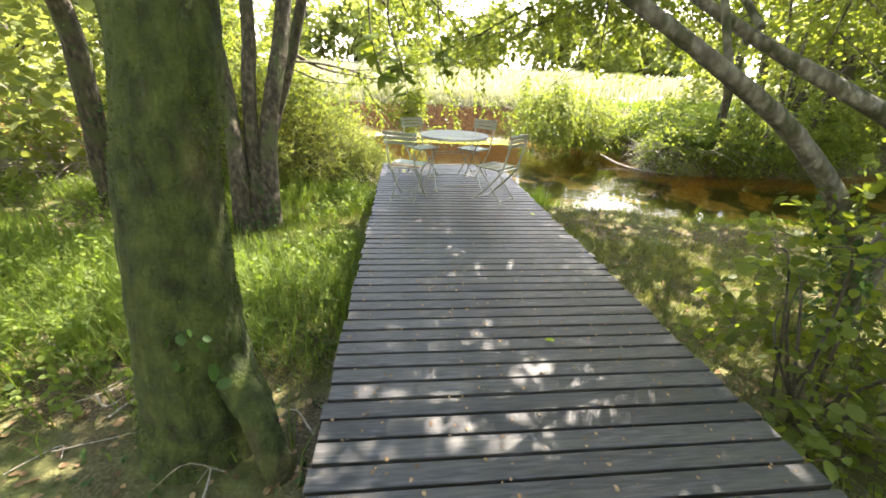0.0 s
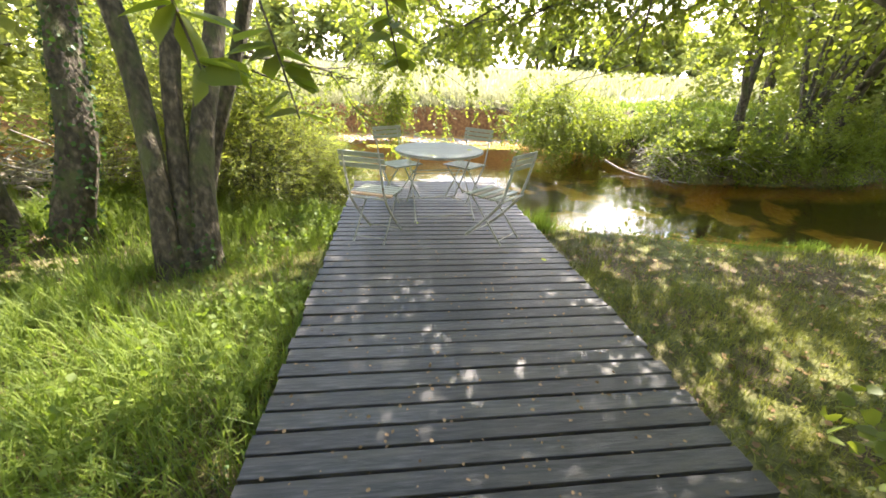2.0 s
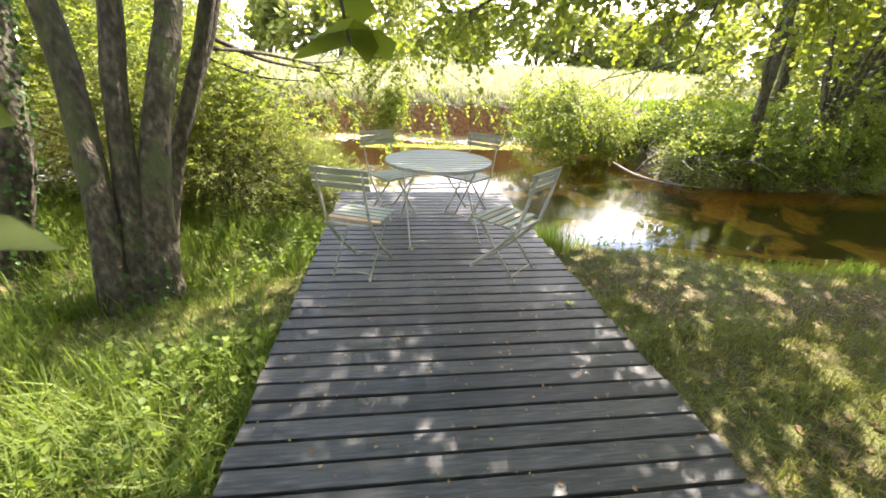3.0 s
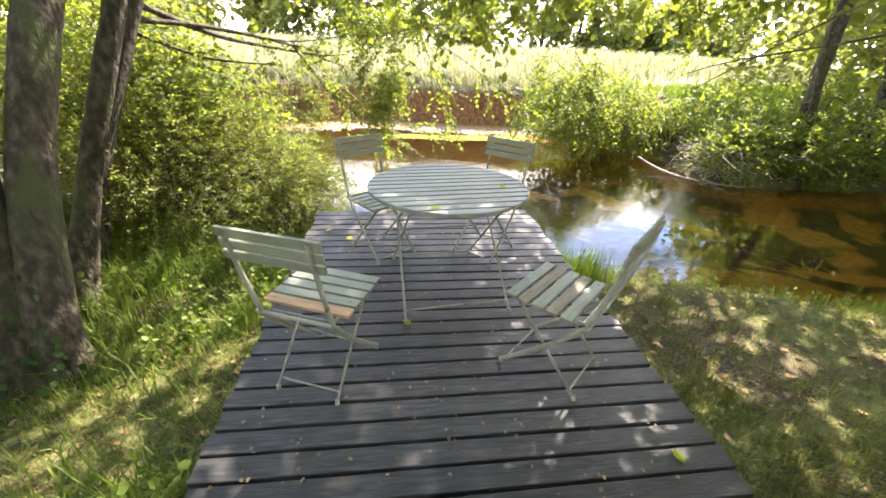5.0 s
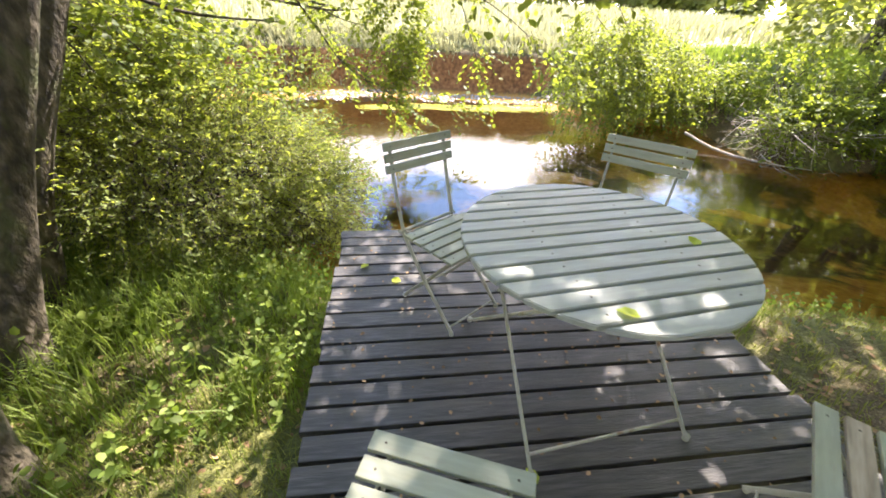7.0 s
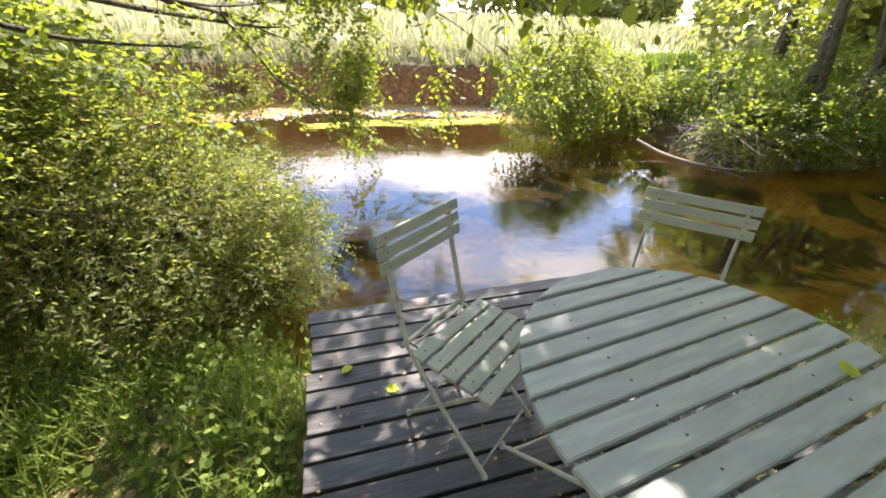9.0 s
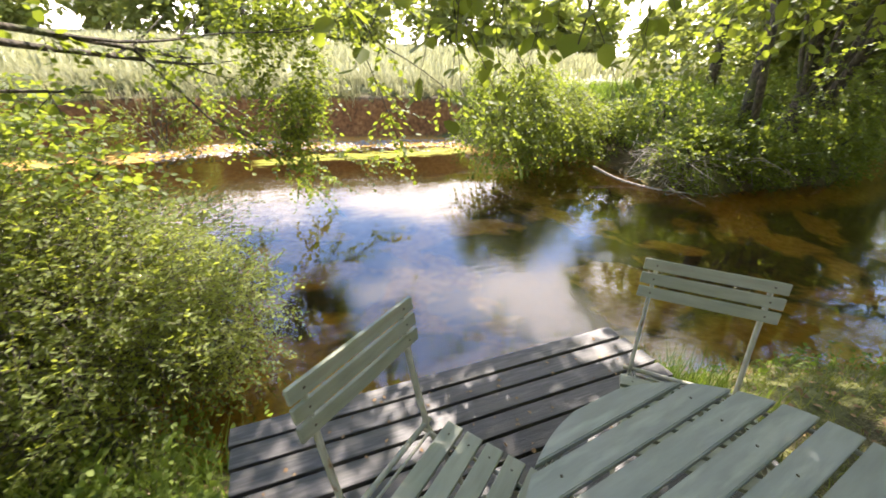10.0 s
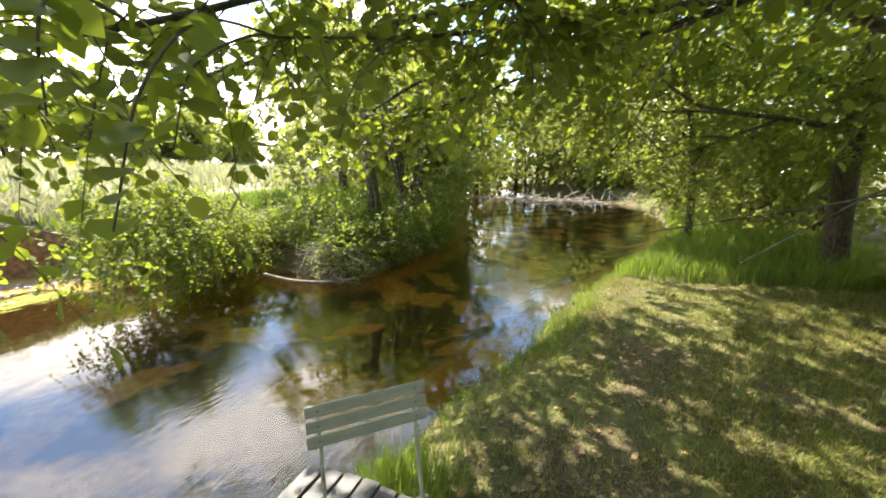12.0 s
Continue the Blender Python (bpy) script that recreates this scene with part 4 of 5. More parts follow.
for k, (bx, by, cx, cy, cz, rr) in enumerate([(22.5, 15.8, 22.0, 10.5, 6.2, 3.4), (28.5, 1.6, 28.0, 8.0, 5.6, 4.2), (33, 19.4, 33.0, 14.0, 5.0, 4.0), (35.5, 2.2, 36.0, 7.0, 5.2, 4.2), (41, 8.6, 41.0, 11.5, 4.0, 4.4), (43, 23.5, 42.0, 17.5, 4.2, 4.4), (45, 11.0, 44.0, 9.0, 9.0, 4.6), (46.5, 14.5, 46.0, 15.5, 8.5, 4.8), (17.0, 14.2, 16.6, 12.2, 3.9, 2.2), (21.5, 1.2, 21.0, 3.8, 4.4, 2.6), (27, 17.6, 26.5, 14.6, 5.0, 3.2), (12.6, 12.9, 12.2, 11.2, 3.6, 1.9)]):
    z = on_ground(bx, by)
    tree("overarching_tree", "tree arching over the upstream water",
         [[(bx, by, z - 0.2, 0.2), (bx, by * 0.9 + cy * 0.1, z + 1.5, 0.15), (bx * 0.5 + cx * 0.5, by * 0.5 + cy * 0.5, cz * 0.8, 0.11), (cx, cy, cz + 1.0, 0.03)]],
         [], [((cx, cy, cz), (rr, rr * 0.9, rr * 0.75), 360)], 260 + k, BARK, LEAF_FAR, size=0.19, per=7, twig=0.8, droop=0.5, group="trees arching over the stream", far=True)
tree("shade_tree", "stout shaded tree on the grassy bank",
     [[(10.6, 1.55, -0.85, 0.36), (10.55, 1.6, -0.3, 0.26), (10.5, 1.7, 1.2, 0.22), (10.3, 1.9, 3.5, 0.20), (10.0, 2.2, 7.0, 0.10)]],
     [((10.4, 1.8, 2.4), (-0.6, 0.8, 0.25), 3.2, 0.08), ((10.3, 1.9, 3.2), (0.3, 0.9, 0.3), 3.4, 0.08), ((10.4, 1.8, 3.0), (-0.9, -0.2, 0.3), 3.0, 0.08)],
     # large-leaved crowns at z 5.4 and 5.6 are added to shade the bank grass
     [((9.5, 2.6, 5.4), (3.4, 3.0, 2.0), 1100), ((9.6, 3.6, 2.8), (1.8, 1.4, 0.9), 260), ((11.5, 2.6, 2.6), (2.6, 2.0, 1.2), 480), ((12.6, 4.6, 5.6), (3.6, 2.8, 1.2), 850, 0.14), ((15.2, 6.2, 5.4), (3.0, 2.4, 1.0), 650, 0.16), ((12.5, 0.8, 3.4), (2.5, 2.0, 1.4), 350, 0.12)], 81, BARK, LEAF, size=0.085)
tree("bank_sapling", "leafy sapling by the bend of the stream", [[(14.3, 3.7, -0.8, 0.14), (14.3, 3.7, 0.6, 0.11), (14.1, 4.0, 3, 0.08), (13.8, 4.6, 5, 0.03)]],
     [], [((13.9, 5.2, 3.0), (2.2, 2.0, 1.6), 420)], 82, BARK, LEAF_FAR, size=0.11, per=9)

# those behind the walkway's start are unseen, added to block sky light
for k, (x, y, s) in enumerate([(-9, 8.5, 1.0), (-7.2, 12.4, 0.8), (-12, 12.8, 1.2), (-8.0, 4.5, 1.0), (-13, 4, 1.3), (-10.5, -1, 1.2), (-16, 19, 1.5), (-10, 20.5, 1.1), (-4, -5, 1.3), (3.5, -5, 1.3), (9.5, -4, 1.3), (-21, 10, 1.6), (16, -3, 1.4), (14.6, 0.2, 0.9), (18.5, -0.8, 1.2), (-2.5, -3.0, 1.0), (1.5, -2.8, 1.1), (5.5, -1.6, 1.0), (-6.0, 0.2, 0.9), (8.0, 0.0, 0.8)]):
    z = on_ground(x, y)
    tree("woodland_tree", "leafy woodland tree behind the bank, some added out of view for shade",
         [[(x, y, z - 0.2, 0.22 * s), (x, y, z + 1.2, 0.16 * s), (x + 0.3, y + 0.2, z + 4 * s, 0.11 * s), (x, y, z + 7.5 * s, 0.04)]],
         [((x, y, z + 2.2), (0.7, 0.2, 0.4), 2.6 * s, 0.06)],
         [((x, y, z + 5.0 * s), (2.8 * s, 2.8 * s, 2.4 * s), 360), ((x + 0.4, y, z + 1.6), (2.2 * s, 1.9 * s, 1.2), 260)], 230 + k, BARK, LEAF_FAR, size=0.2, per=6, twig=0.8, depth=1, group="woodland trees", far=True)

def far_tree(rg, x, y, s, label, group, k, leaf=0.8, low=0.0):
    """A distant tree: a leafy crown reaching nearly to the ground on one trunk."""
    t = thing("field_tree", (x, y, on_ground(x, y)), label, "tree", group)
    lv, st = Soup(), Soup()
    at, d = cloud(rg, 330, (0, 0, (5.0 - low) * s), (3.8 * s, 3.4 * s, 4.4 * s), 0.3)
    sprays(rg, lv, None, at, d + rg.normal(0, 0.5, at.shape), 1.4, 6 if low else 4, leaf, 0.3)
    part("crown", lv, LEAF_FAR, t)["kind"] = "stuff"
    st.add(*tube([(0, 0, -0.3, 0.3), (0.1, 0, 3, 0.22), (0, 0.1, 7 * s, 0.08)], 8, 8, 0.05, k))
    part("trunk", st, BARK, t)


rg = np.random.default_rng(300)
for k in range(26):
    far_tree(rg, -65 + 5.2 * k + rg.uniform(-1.5, 1.5), 62 + rg.uniform(-5, 9), rg.uniform(0.65, 1.0), "hazy tree at the far edge of the meadow", "trees beyond the meadow", k)
for k, (x, y) in enumerate([(46, 4.0), (48.5, 8.5), (50, 13), (53, 17), (49, 21.5), (50, -1), (45, 27), (56, 24), (40, 29), (55, 10), (33, 25), (26, 23)]):
    far_tree(rg, x, y, 1.45 + 0.12 * (k % 3), "dense leafy tree closing the view upstream", "trees where the stream bends away", 30 + k, 0.6, 0.9)


shrub("hazel_shrub", "sparse round-leaved hazel shoots beside the walkway", at_ground(2.0, 2.7),
      [((1.85, 2.75, 0.30), (0.5, 0.6, 0.55), 90), ((2.5, 3.0, 0.3), (0.6, 0.5, 0.7), 115), ((1.75, 2.15, -0.15), (0.35, 0.35, 0.35), 60)], 121, LEAF, 0.085, 6, 0.3, stems=4, shape=LEAF_SHAPE, stem_r=0.012)

for k, (x, y, rr, h) in enumerate([(19, 1.6, 1.6, 1.3), (23, 1.2, 1.8, 1.6), (27, 1.0, 2.0, 1.8), (30, 19.0, 2.4, 2.2), (36, 20.6, 2.4, 2.2), (34, 1.4, 2.2, 2.2), (16.5, 1.2, 1.4, 1.0), (24, 16.9, 2.0, 1.6), (42.5, 6.8, 2.2, 2.2), (46, 9.6, 2.4, 2.4)]):
    z = on_ground(x, y)
    shrub("waterside_shrub", "dense shrub crowding the upstream bank", at_ground(x, y), [((x, y, z + h * 0.6), (rr, rr, h), 420)], 140 + k, LEAF_FAR, 0.13, 8, 0.6,
          shape=LEAF_SHAPE, group="shrubs along the upstream bank", stems=4, fine=False)

# leafy shoots over the walkway
low_shoot = [[(-0.3, 3.9, 2.5, 0.012), (-0.42, 3.75, 2.1, 0.007), (-0.40, 3.70, 1.70, 0.004), (-0.36, 3.68, 1.47, 0.002)],
             [(-0.62, 3.52, 2.05, 0.006), (-0.70, 3.40, 1.76, 0.005), (-0.64, 3.35, 1.54, 0.003), (-0.59, 3.33, 1.34, 0.002)],
             [(-0.45, 3.75, 2.2, 0.008), (-0.75, 3.4, 1.95, 0.006), (-0.78, 3.25, 1.65, 0.004), (-0.72, 3.18, 1.44, 0.002)]]
rg = np.random.default_rng(150)
shoot = thing("hanging_shoot", low_shoot[0][0][:3], "round-leaved shoot hanging low over the walkway", "branch")
off = np.array(low_shoot[0][0][:3])
for rows in low_shoot:
    s = Soup()
    v, f = tube(rows, 16, 5)
    s.add(v - off, f)
    part("stem", s, TWIG, shoot)
    q = spline(rows, 40)[27:, :3] - off
    for _ in range(13):
        s = Soup()
        p = q[rg.integers(0, len(q))]
        leaves(s, p[None], np.array([(rg.normal(0, 1), rg.normal(0, 0.8), -0.25)]), np.array([(rg.normal(0, 0.4), rg.normal(0, 0.4), 1.0)]), np.array([rg.uniform(0.075, 0.115)]))
        part("leaf", s, LEAF, shoot)

# broad-leaved shoots hanging by the deck end
for n_leaf, rows, seed in ((12, [(1.0, 7.9, 2.15, 0.006), (0.55, 7.75, 2.05, 0.005), (0.24, 7.58, 1.80, 0.004), (0.08, 7.47, 1.50, 0.002)], 151),
                           (10, [(0.5, 8.0, 2.05, 0.006), (0.22, 7.75, 2.0, 0.005), (0.08, 7.58, 1.88, 0.003), (0.02, 7.48, 1.70, 0.002)], 152),
                           (10, [(1.0, 7.9, 2.15, 0.006), (0.7, 7.75, 2.05, 0.005), (0.42, 7.66, 1.88, 0.003), (0.30, 7.60, 1.66, 0.002)], 153),
                           (9, [(1.6, 7.6, 2.3, 0.006), (1.15, 7.5, 2.1, 0.005), (0.85, 7.45, 1.9, 0.003), (0.72, 7.42, 1.72, 0.002)], 154)):
    rg = np.random.default_rng(seed)
    off = np.array(rows[0][:3])
    shoot = thing("alder_shoot", rows[0][:3], "drooping alder shoot with broad dark leaves", "branch", "shoots by the deck end")
    s = Soup()
    v, f = tube(rows, 16, 5)
    s.add(v - off, f)
    part("stem", s, TWIG, shoot)
    q = spline(rows, 40)[16:, :3] - off
    for j in range(n_leaf):
        s = Soup()
        p = q[(j * len(q)) // n_leaf]
        leaves(s, p[None], np.array([(rg.normal(0, 1), rg.normal(0, 0.8), -0.45)]), np.array([(rg.normal(0, 0.5), rg.normal(-0.4, 0.5), 1.0)]), np.array([rg.uniform(0.07, 0.115)]))
        part("leaf", s, LEAF, shoot)

# ---- low canopy twigs over the deck end ----
def low_twigs(name, label, stems, n, per, size, seed, twig=0.5):
    """Boughs as rows of x, y, z, radius, with hanging leafy twigs along them."""
    rg = np.random.default_rng(seed)
    t = thing(name, stems[0][0][:3], label, "branch")
    off = np.array(stems[0][0][:3])
    lv, tw = Soup(), Soup()
    for j, rows in enumerate(stems):
        s = Soup()
        v, f = tube(rows, 24, 6, 0.06, seed + j)
        s.add(v - off, f)
        part("bough", s, BARK, t)
        q = spline(rows, 50)[12:, :3] - off
        at = q[rg.integers(0, len(q), n)]
        dr = np.stack([rg.normal(0, 0.7, n), rg.normal(0, 0.7, n), rg.normal(-0.25, 0.4, n)], -1)
        sprays(rg, lv, tw, at, dr, twig, per, size, 0.35)
    part("foliage", lv, LEAF, t)["kind"] = "stuff"
    part("twig_growth", tw, TWIG, t)["kind"] = "stuff"
    return t


low_twigs("alder_bough", "low alder bough with round leaves above the deck end",
          [[(4.0, 3.95, 2.4, 0.05), (3.4, 5.6, 2.9, 0.04), (2.6, 7.2, 2.8, 0.03), (1.6, 8.4, 2.3, 0.018), (1.0, 9.0, 1.95, 0.007)],
           [(3.4, 5.6, 2.9, 0.035), (3.3, 7.0, 2.8, 0.028), (3.0, 8.2, 2.4, 0.018), (2.8, 9.0, 1.9, 0.007)],
           [(2.6, 7.2, 2.8, 0.025), (1.4, 7.7, 2.5, 0.018), (0.5, 8.0, 2.05, 0.012), (-0.1, 8.2, 1.8, 0.006)],
           [(3.4, 5.6, 2.9, 0.03), (4.4, 7.0, 2.7, 0.02), (5.0, 8.2, 2.1, 0.008)],
           [(3.4, 5.6, 2.9, 0.025), (2.7, 6.7, 2.65, 0.018), (1.8, 7.5, 2.35, 0.012), (1.0, 7.9, 2.15, 0.005)],
           [(3.4, 5.6, 2.9, 0.025), (3.5, 6.9, 2.6, 0.016), (3.3, 7.8, 2.3, 0.010), (3.0, 8.4, 2.1, 0.004)],
           [(2.7, 6.7, 2.65, 0.018), (2.2, 7.0, 2.5, 0.012), (1.5, 7.1, 2.4, 0.005)]], 60, 10, 0.078, 401)

low_twigs("dark_bough", "bare dark bough reaching over the river",
          [[(-2.62, 8.8, 1.75, 0.035), (-2.3, 9.8, 1.52, 0.028), (-1.83, 10.8, 1.40, 0.021), (-1.4, 11.6, 1.33, 0.013), (-1.05, 12.15, 1.36, 0.006)],
           [(-1.83, 10.8, 1.40, 0.015), (-1.72, 11.2, 1.52, 0.010), (-1.55, 11.6, 1.75, 0.005)],
           [(-1.5, 11.4, 1.35, 0.010), (-1.25, 11.8, 1.22, 0.007), (-1.0, 12.1, 1.16, 0.003)],
           [(-2.2, 9.2, 3.4, 0.035), (-1.5, 10.8, 3.2, 0.028), (-0.9, 12.1, 2.8, 0.018), (-0.6, 12.7, 2.1, 0.006)],
           [(-2.75, 8.7, 1.55, 0.022), (-2.2, 9.1, 1.30, 0.015), (-1.55, 9.4, 1.24, 0.006)]], 7, 8, 0.06, 402, 0.3)
leaf_data = Soup()
leaves(leaf_data, np.zeros((1, 3)), np.array([(0, 1.0, 0.05)]), np.array([(0.1, 0, 1.0)]), np.array([0.062]))
leaf_mesh = leaf_data.mesh("fallen_leaf", YELLOW)
for x, y, z, a in ((0.0, 6.215, 0.714, 60), (0.40, 6.555, 0.714, -40), (-0.17, 6.17, 0.004, 20), (0.90, 5.23, 0.004, 10), (-0.80, 7.55, 0.004, 130), (-0.66, 7.38, 0.004, 250), (0.3, 2.9, 0.004, 80)):
    ob = new("fallen_leaf", leaf_mesh)
    ob.matrix_basis = pose(x, y, z, 4, 3, a)
    tagged(ob, "yellow-green leaf lying on the " + ("table" if z > 0.5 else "deck boards"), "leaf", "fallen leaves")

# ---- grass ----
def blades(rg, soup, at, length, width, lean=0.5):
    n = len(at)
    a = rg.uniform(0, 6.28, n)
    out = np.stack([np.cos(a), np.sin(a), np.zeros(n)], -1)
    side = np.stack([-np.sin(a), np.cos(a), np.zeros(n)], -1)
    ln = length * rg.uniform(0.45, 1.25, n)
    bend = rg.uniform(0.15, 1.0, n) * lean
    rows = []
    for k, w in ((0.0, 1.0), (0.55, 0.8), (1.0, 0.12)):
        c = at + np.array((0, 0, 1.0)) * (ln * (k - 0.45 * bend * k * k))[:, None] + out * (ln * bend * k * k)[:, None]
        for sgn in (-1, 1):
            rows.append(c + side * (sgn * width * w * 0.5 * rg.uniform(0.8, 1.2, n))[:, None])
    v = np.stack(rows, 1)
    f = np.array([(0, 1, 3, 2), (2, 3, 5, 4)])
    soup.add(v, f[None] + (np.arange(n) * 6)[:, None, None])


def meadow(name, label, x0, x1, y0, y1, n, length, width, mat, seed, keep=None, lean=0.6, tuft=0.05, per=7):
    rg = np.random.default_rng(seed)
    x, y = rg.uniform(x0, x1, n), rg.uniform(y0, y1, n)
    d = river_distance(x, y)
    ok = (d > 0.1) & ((x < DECK_X0 - 0.03) | (x > DECK_X1 + 0.03) | (y > DECK_Y1 + 0.05))
    if keep is not None:
        ok &= rg.uniform(0, 1, n) < keep(x, y, d)
    x, y = np.repeat(x[ok], per), np.repeat(y[ok], per)
    x, y = x + rg.normal(0, tuft, len(x)), y + rg.normal(0, tuft, len(y))
    inside = (x > DECK_X0 - 0.01) & (x < DECK_X1 + 0.01) & (y < DECK_Y1 + 0.03)
    x, y = x[~inside], y[~inside]
    s = Soup()
    blades(rg, s, np.stack([x, y, height(x, y) - 0.01], -1), length, width, lean)
    return tagged(part(name, s, mat), label, "grass", kind="stuff")


meadow("lush_grass", "tall bright green grass under the trees", -9, -1.0, 2.6, 9.2, 8500, 0.36, 0.010, GRASS, 501,
       lambda x, y, d: np.clip(0.50 + 1.3 * fbm(x, y, 1.5, 21) - 2.6 * np.exp(-((x + 1.80) ** 2 / 0.8 + (y - 6.15) ** 2 / 0.30)) - 2.0 * (x < -5.2) * (y > 7.6) - 0.8 * (x > -2.2) * (y < 3.3) - 0.5 * (x > -1.25) + 0.35 * (x < -3) + 0.35 * (y < 5.3) + 0.45 * (y > 7.0), 0.02, 1), lean=1.0, tuft=0.07, per=8)
meadow("verge_grass", "soft grass beside the deck", -3.2, -1.0, 3.4, 8.9, 2600, 0.16, 0.006, GRASS, 502, lambda x, y, d: np.clip(0.4 + fbm(x, y, 2.1, 22) - 1.9 * np.exp(-((x + 1.80) ** 2 / 0.8 + (y - 6.15) ** 2 / 0.30)), 0.03, 1))
meadow("thin_grass", "thin trodden grass with bare earth", 1.1, 11, 0.5, 9, 26000, 0.105, 0.0075, DRYGRASS, 503, lambda x, y, d: np.clip(0.62 + 0.7 * fbm(x, y, 1.6, 23), 0.05, 1), lean=1.2, tuft=0.06, per=6)
meadow("left_thin_grass", "thin dry grass and straw on worn earth", -3.4, -1.0, 3.2, 7.4, 2600, 0.10, 0.006, DRYGRASS, 511, lean=1.3, tuft=0.06, per=6)
meadow("shore_grass", "fresh grass tufts along the water's edge", 1.1, 12, 6, 9.2, 3000, 0.24, 0.007, GRASS, 504, lambda x, y, d: np.where(d < 0.75, np.clip(0.35 + fbm(x, y, 1.9, 24), 0, 1), 0.0))
meadow("corner_grass", "reedy grass at the corner of the deck", 1.12, 2.0, 7.4, 8.7, 160, 0.38, 0.008, GRASS, 505)
meadow("bank_grass", "lush grass on the shaded bank", 8.5, 24, 0, 6, 5000, 0.45, 0.016, GRASS, 506)
meadow("cut_bank_grass", "long pale grass hanging over the cut bank", -14, 6.5, 19.0, 21.5, 2800, 0.42, 0.028, HAY, 507, lambda x, y, d: (d > 1.65) * 1.0, lean=0.9)
meadow("far_bank_grass", "green grass on the far bank slope", 4.5, 16, 11, 19, 2600, 0.36, 0.022, GRASS, 508, lambda x, y, d: (d > 0.5) * 0.9)
meadow("hay_field", "tall pale meadow grass in full sun", -40, 40, 20.5, 45, 3200, 0.7, 0.09, HAY, 509, tuft=0.2)

def herbs(name, label, x0, x1, y0, y1, n, tall, size, mat, seed, keep=None, per=8):
    """Upright leafy weeds."""
    rg = np.random.default_rng(seed)
    x, y = rg.uniform(x0, x1, n), rg.uniform(y0, y1, n)
    ok = (river_distance(x, y) > 0.05) & ((x < DECK_X0 - 0.1) | (x > DECK_X1 + 0.1) | (y > DECK_Y1 + 0.1))
    if keep is not None:
        ok &= rg.uniform(0, 1, n) < keep(x, y)
    x, y = x[ok], y[ok]
    lv, tw = Soup(), Soup()
    d = np.stack([rg.normal(0, 0.25, len(x)), rg.normal(0, 0.25, len(x)), np.ones(len(x))], -1)
    sprays(rg, lv, tw, np.stack([x, y, height(x, y) - 0.02], -1), d, tall, per, size, 0.15, LEAF_SHAPE, 0.003)
    lv.v += tw.v
    lv.f += [f + lv.n for f in tw.f]
    return tagged(part(name, lv, mat), label, "weeds", kind="stuff")


herbs("nettle_patch", "leafy green weeds among the grass", -7, -1.1, 3.0, 9.0, 3000, 0.36, 0.055, GRASS, 551, lambda x, y: np.clip(0.1 + 1.1 * fbm(x, y, 1.2, 31) + 0.3 * (x < -3) - 1.9 * np.exp(-((x + 1.80) ** 2 / 0.8 + (y - 6.15) ** 2 / 0.30)) - 1.5 * (x < -5.2) * (y > 7.6), 0.0, 1))
herbs("deck_corner_weeds", "bright weeds growing at the deck's end", -1.9, -1.05, 7.0, 8.9, 130, 0.42, 0.045, GRASS, 552)
herbs("deck_end_weeds", "leafy weeds rising behind the end of the deck", -0.95, 1.2, 8.12, 8.6, 150, 0.48, 0.042, GRASS, 556, lambda x, y: np.clip(0.5 + fbm(x, y, 2.5, 36), 0, 1))
herbs("shore_weeds", "leafy weeds at the foot of the bank", -1.0, 9, 7.0, 9.0, 900, 0.25, 0.04, GRASS, 553, lambda x, y: (river_distance(x, y) < 0.5) * np.clip(0.4 + fbm(x, y, 2, 33), 0, 1))
herbs("ground_ivy", "low broad-leaved plants on the shaded earth", -3.2, -1.05, 2.0, 5.0, 800, 0.08, 0.03, IVY, 554, lambda x, y: np.clip(0.35 + fbm(x, y, 2.3, 34), 0, 1), per=5)

# ---- gravel bar and water weed ----
rg = np.random.default_rng(560)
n = 1500
x, y = rg.uniform(-4, 4.6, n), rg.uniform(17.2, 19.6, n)
d = river_distance(x, y)
ok = (d > -0.15) & (d < 1.25)
x, y = x[ok], y[ok]
s = Soup()
for px, py, r0 in zip(x, y, rg.uniform(0.02, 0.07, len(x))):
    pz = on_ground(px, py)
    v, f = tube([(px, py, pz - r0 * 0.4, r0 * 0.7), (px, py, pz, r0), (px, py, pz + r0 * 0.4, r0 * 0.75), (px, py, pz + r0 * 0.55, 0.004)], 5, 6, 0.12, int(rg.integers(1e6)))
    s.add(v, f)
tagged(part("gravel", s, STONE), "pale pebbles on the gravel bar", "gravel", kind="stuff")
n = 420
s = Soup()
x, y = rg.uniform(-1.6, 4.2, n), 17.15 - 0.22 * rg.normal(0, 1, n) - 0.06 * rg.uniform(0, 1, n)
leaves(s, np.stack([x, y, np.full(n, WATER_Z + 0.004)], -1), np.stack([np.ones(n), rg.normal(-0.1, 0.08, n), np.zeros(n)], -1), np.array((0, 0, 1.0)) + rg.normal(0, 0.05, (n, 3)), rg.uniform(0.3, 0.8, n), LEAF_SHAPE * (0.06, 1, 0.01))
tagged(part("water_weed", s, WEED), "yellow-green weed trailing at the water's surface", "water weed", kind="stuff")

# ---- litter ----
rg = np.random.default_rng(600)
n = 7500
x, y = rg.uniform(-6, 9, n), rg.uniform(0.5, 8.6, n)
ok = (river_distance(x, y) > 0.15) & ((x < DECK_X0 - 0.05) | (x > DECK_X1 + 0.05))
x, y = x[ok], y[ok]
s = Soup()
leaves(s, np.stack([x, y, height(x, y) + 0.012], -1), np.stack([rg.normal(0, 1, len(x)), rg.normal(0, 1, len(x)), rg.normal(0, 0.12, len(x))], -1),
       np.array((0, 0, 1.0)) + rg.normal(0, 0.3, (len(x), 3)), rg.uniform(0.025, 0.065, len(x)))
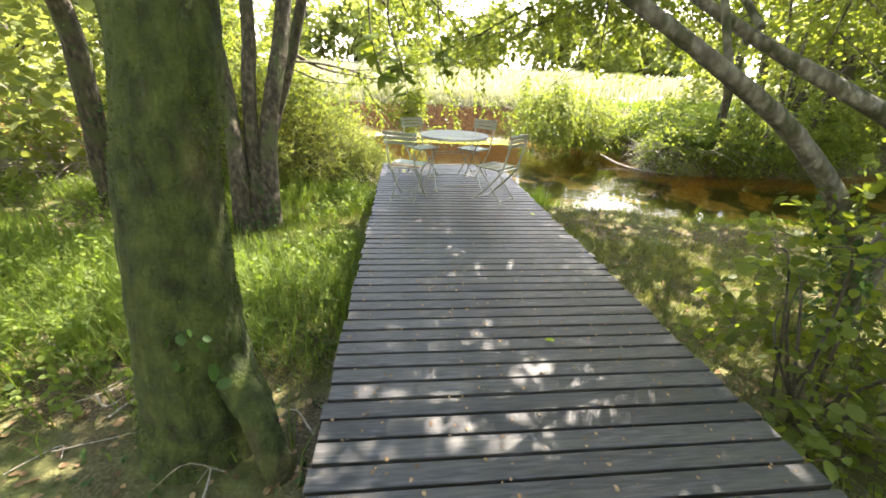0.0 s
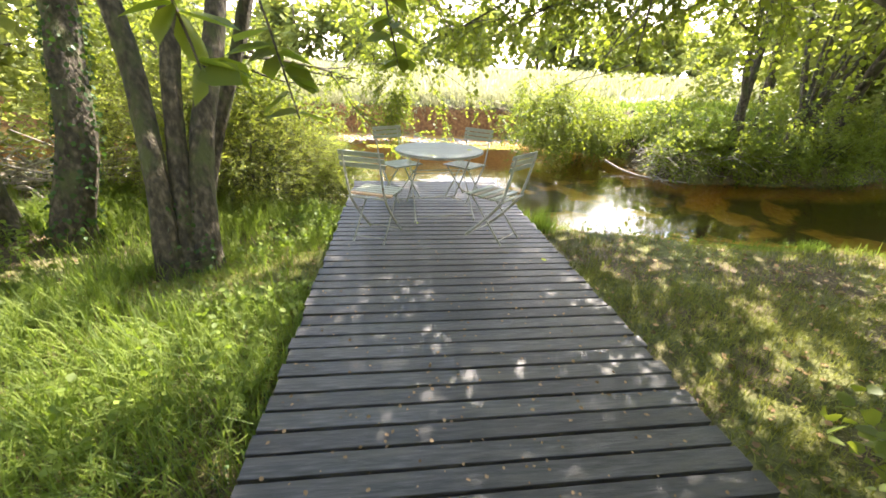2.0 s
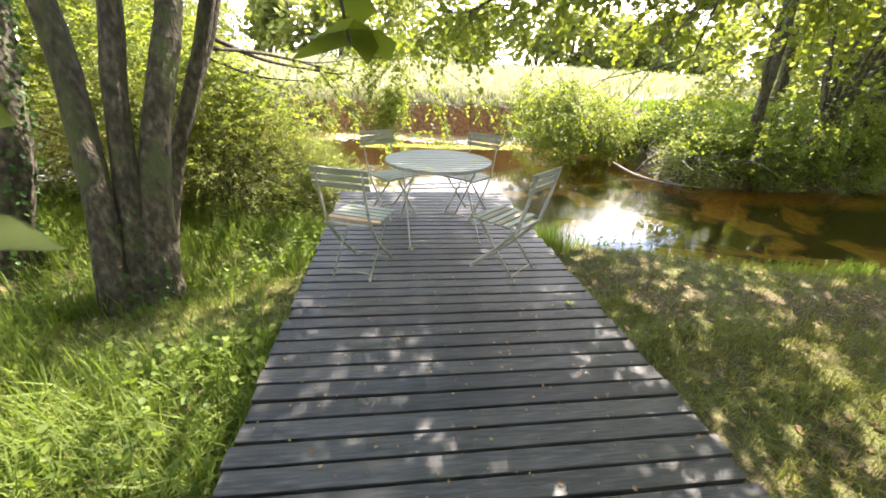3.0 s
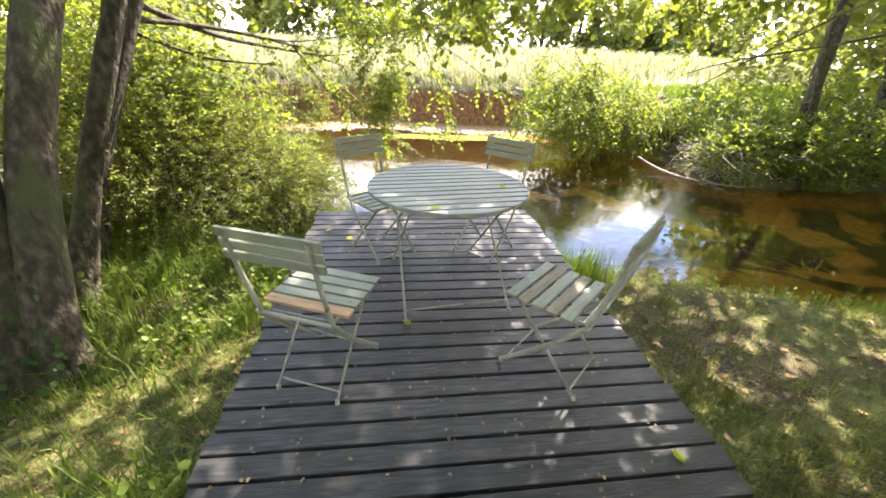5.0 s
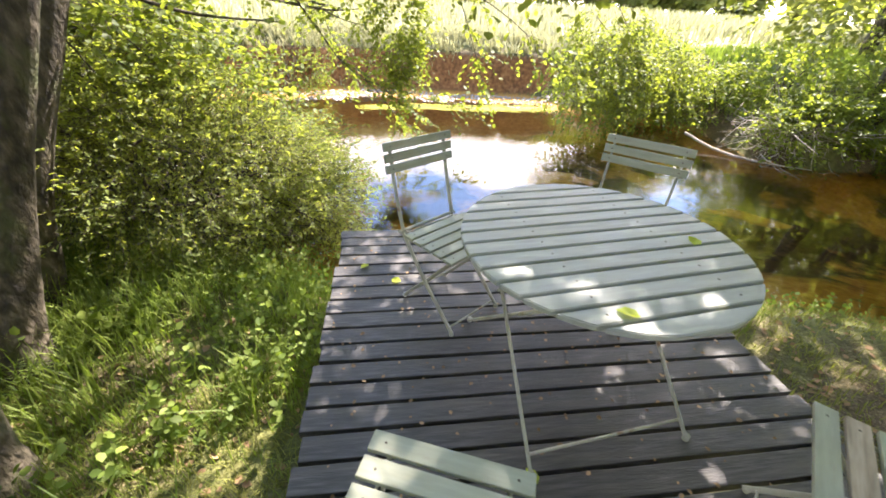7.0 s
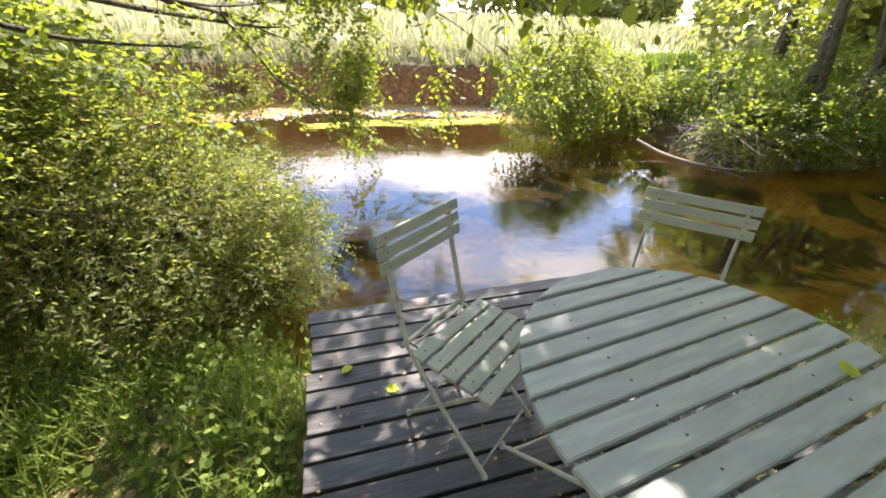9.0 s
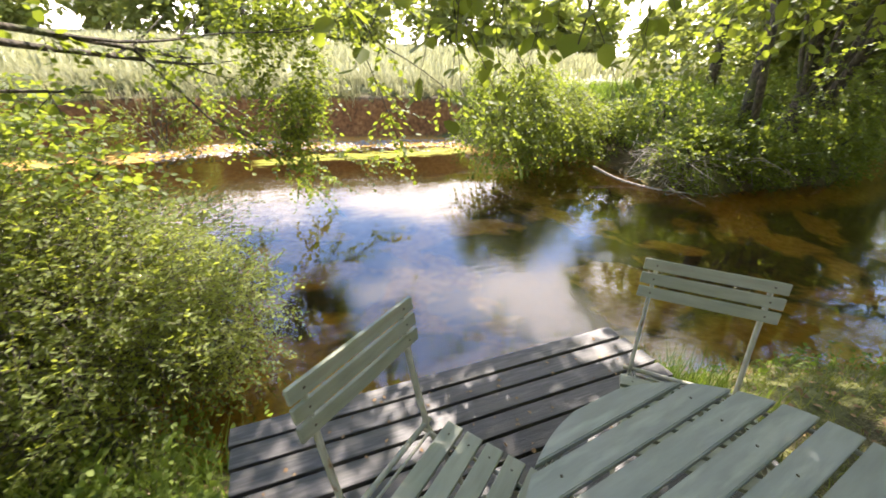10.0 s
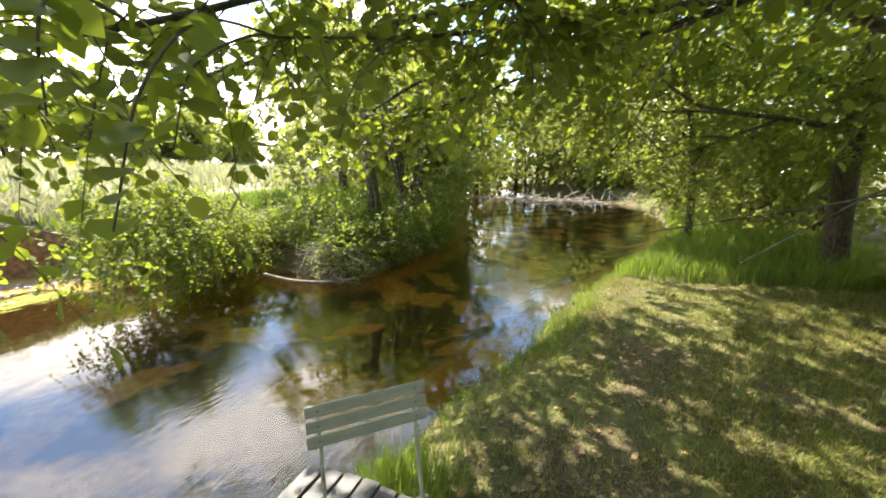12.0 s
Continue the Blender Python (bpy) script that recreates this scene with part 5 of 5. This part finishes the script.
tagged(part("leaf_litter", s, LITTER), "dry brown leaves scattered on the earth", "leaves", kind="stuff")
n = 1100
s = Soup()
x, y = rg.uniform(DECK_X0 + 0.05, DECK_X1 - 0.05, n), rg.uniform(1.5, 7.95, n)
leaves(s, np.stack([x, y, np.full(n, 0.006)], -1), np.stack([rg.normal(0, 1, n), rg.normal(0, 1, n), rg.normal(0, 0.1, n)], -1),
       np.array((0, 0, 1.0)) + rg.normal(0, 0.25, (n, 3)), rg.uniform(0.008, 0.024, n))
tagged(part("deck_litter", s, LITTER), "petals and leaf scraps fallen on the deck", "leaves", kind="stuff")

# ---- dead branches ----
def brush(name, label, centre, radii, n, length, seed, r=0.012, mat=DEADWOOD):
    rg = np.random.default_rng(seed)
    s = Soup()
    for _ in range(n):
        p = np.array(centre) + rg.uniform(-1, 1, 3) * np.array(radii)
        d = unit(rg.normal(0, 1, 3) * (1, 1, 0.35))
        ln = length * rg.uniform(0.4, 1.2)
        b = p + d * ln * 0.5 + rg.normal(0, 0.06, 3)
        c = p + d * ln + rg.normal(0, 0.1, 3)
        for q in (p, b, c):
            q[2] = max(q[2], height(q[:1], q[1:2])[0], WATER_Z)
        k = r * rg.uniform(0.4, 1.3)
        v, f = tube([(*p, k), (*b, k * 0.8), (*c, k * 0.3)], 8, 5, 0.08, int(rg.integers(1e6)))
        s.add(v, f)
    return tagged(part(name, s, mat), label, "branches", kind="stuff")


brush("riffle_driftwood", "dark logs and sticks caught on the riffle", (35.5, 10.5, -0.88), (2.6, 6.5, 0.12), 110, 1.8, 703, 0.06, DEADWOOD)
brush("ground_twigs", "fallen twigs on the shaded earth", (-2.0, 2.7, -0.5), (1.6, 0.9, 0.02), 45, 0.5, 704, 0.006)
brush("dead_brush", "tangle of bleached dead branches by the far bank", (8.1, 12.5, -0.55), (1.5, 0.8, 0.35), 320, 0.75, 701, 0.008)
brush("driftwood_pile", "heap of pale driftwood twigs on the bank", (-6.9, 9.0, -0.25), (1.6, 0.7, 0.22), 170, 1.5, 702, 0.02)
fallen = thing("fallen_branch", (6.5, 12.9, -0.95), "bare bleached branch lying in the water", "branch")
s = Soup()
v, f = tube([(6.0, 13.6, -0.75, 0.03), (6.3, 13.0, -0.92, 0.028), (6.7, 12.3, -0.97, 0.022), (7.33, 11.64, -0.93, 0.010)], 24, 7, 0.1, 9)
s.add(v - np.array((6.5, 12.9, -0.95)), f)
part("stem", s, DEADWOOD, fallen)

# ---- deck planks ----
rg = np.random.default_rng(800)
plank_mesh = []
for k in range(6):
    bm = bmesh.new()
    box(bm, -1.05, -0.0475 - 0.0006 * k, -0.0400, 1.05 + 0.004 * k, 0.0475, 0.0, 0.004)
    me = bpy.data.meshes.new("plank")
    bm.to_mesh(me)
    bm.free()
    me.materials.append(DECK)
    plank_mesh.append(me)
count = int((DECK_Y1 - DECK_Y0) / PITCH)
for k in range(count):
    ob = new("plank", plank_mesh[int(rg.integers(0, 6))])
    ob.parent = deck
    ob.matrix_basis = pose(0.05 + rg.uniform(-0.012, 0.012), DECK_Y1 - 0.048 - k * PITCH, rg.uniform(-0.002, 0.001), rg.uniform(-0.5, 0.5), rg.uniform(-0.1, 0.1), rg.uniform(-0.12, 0.12))
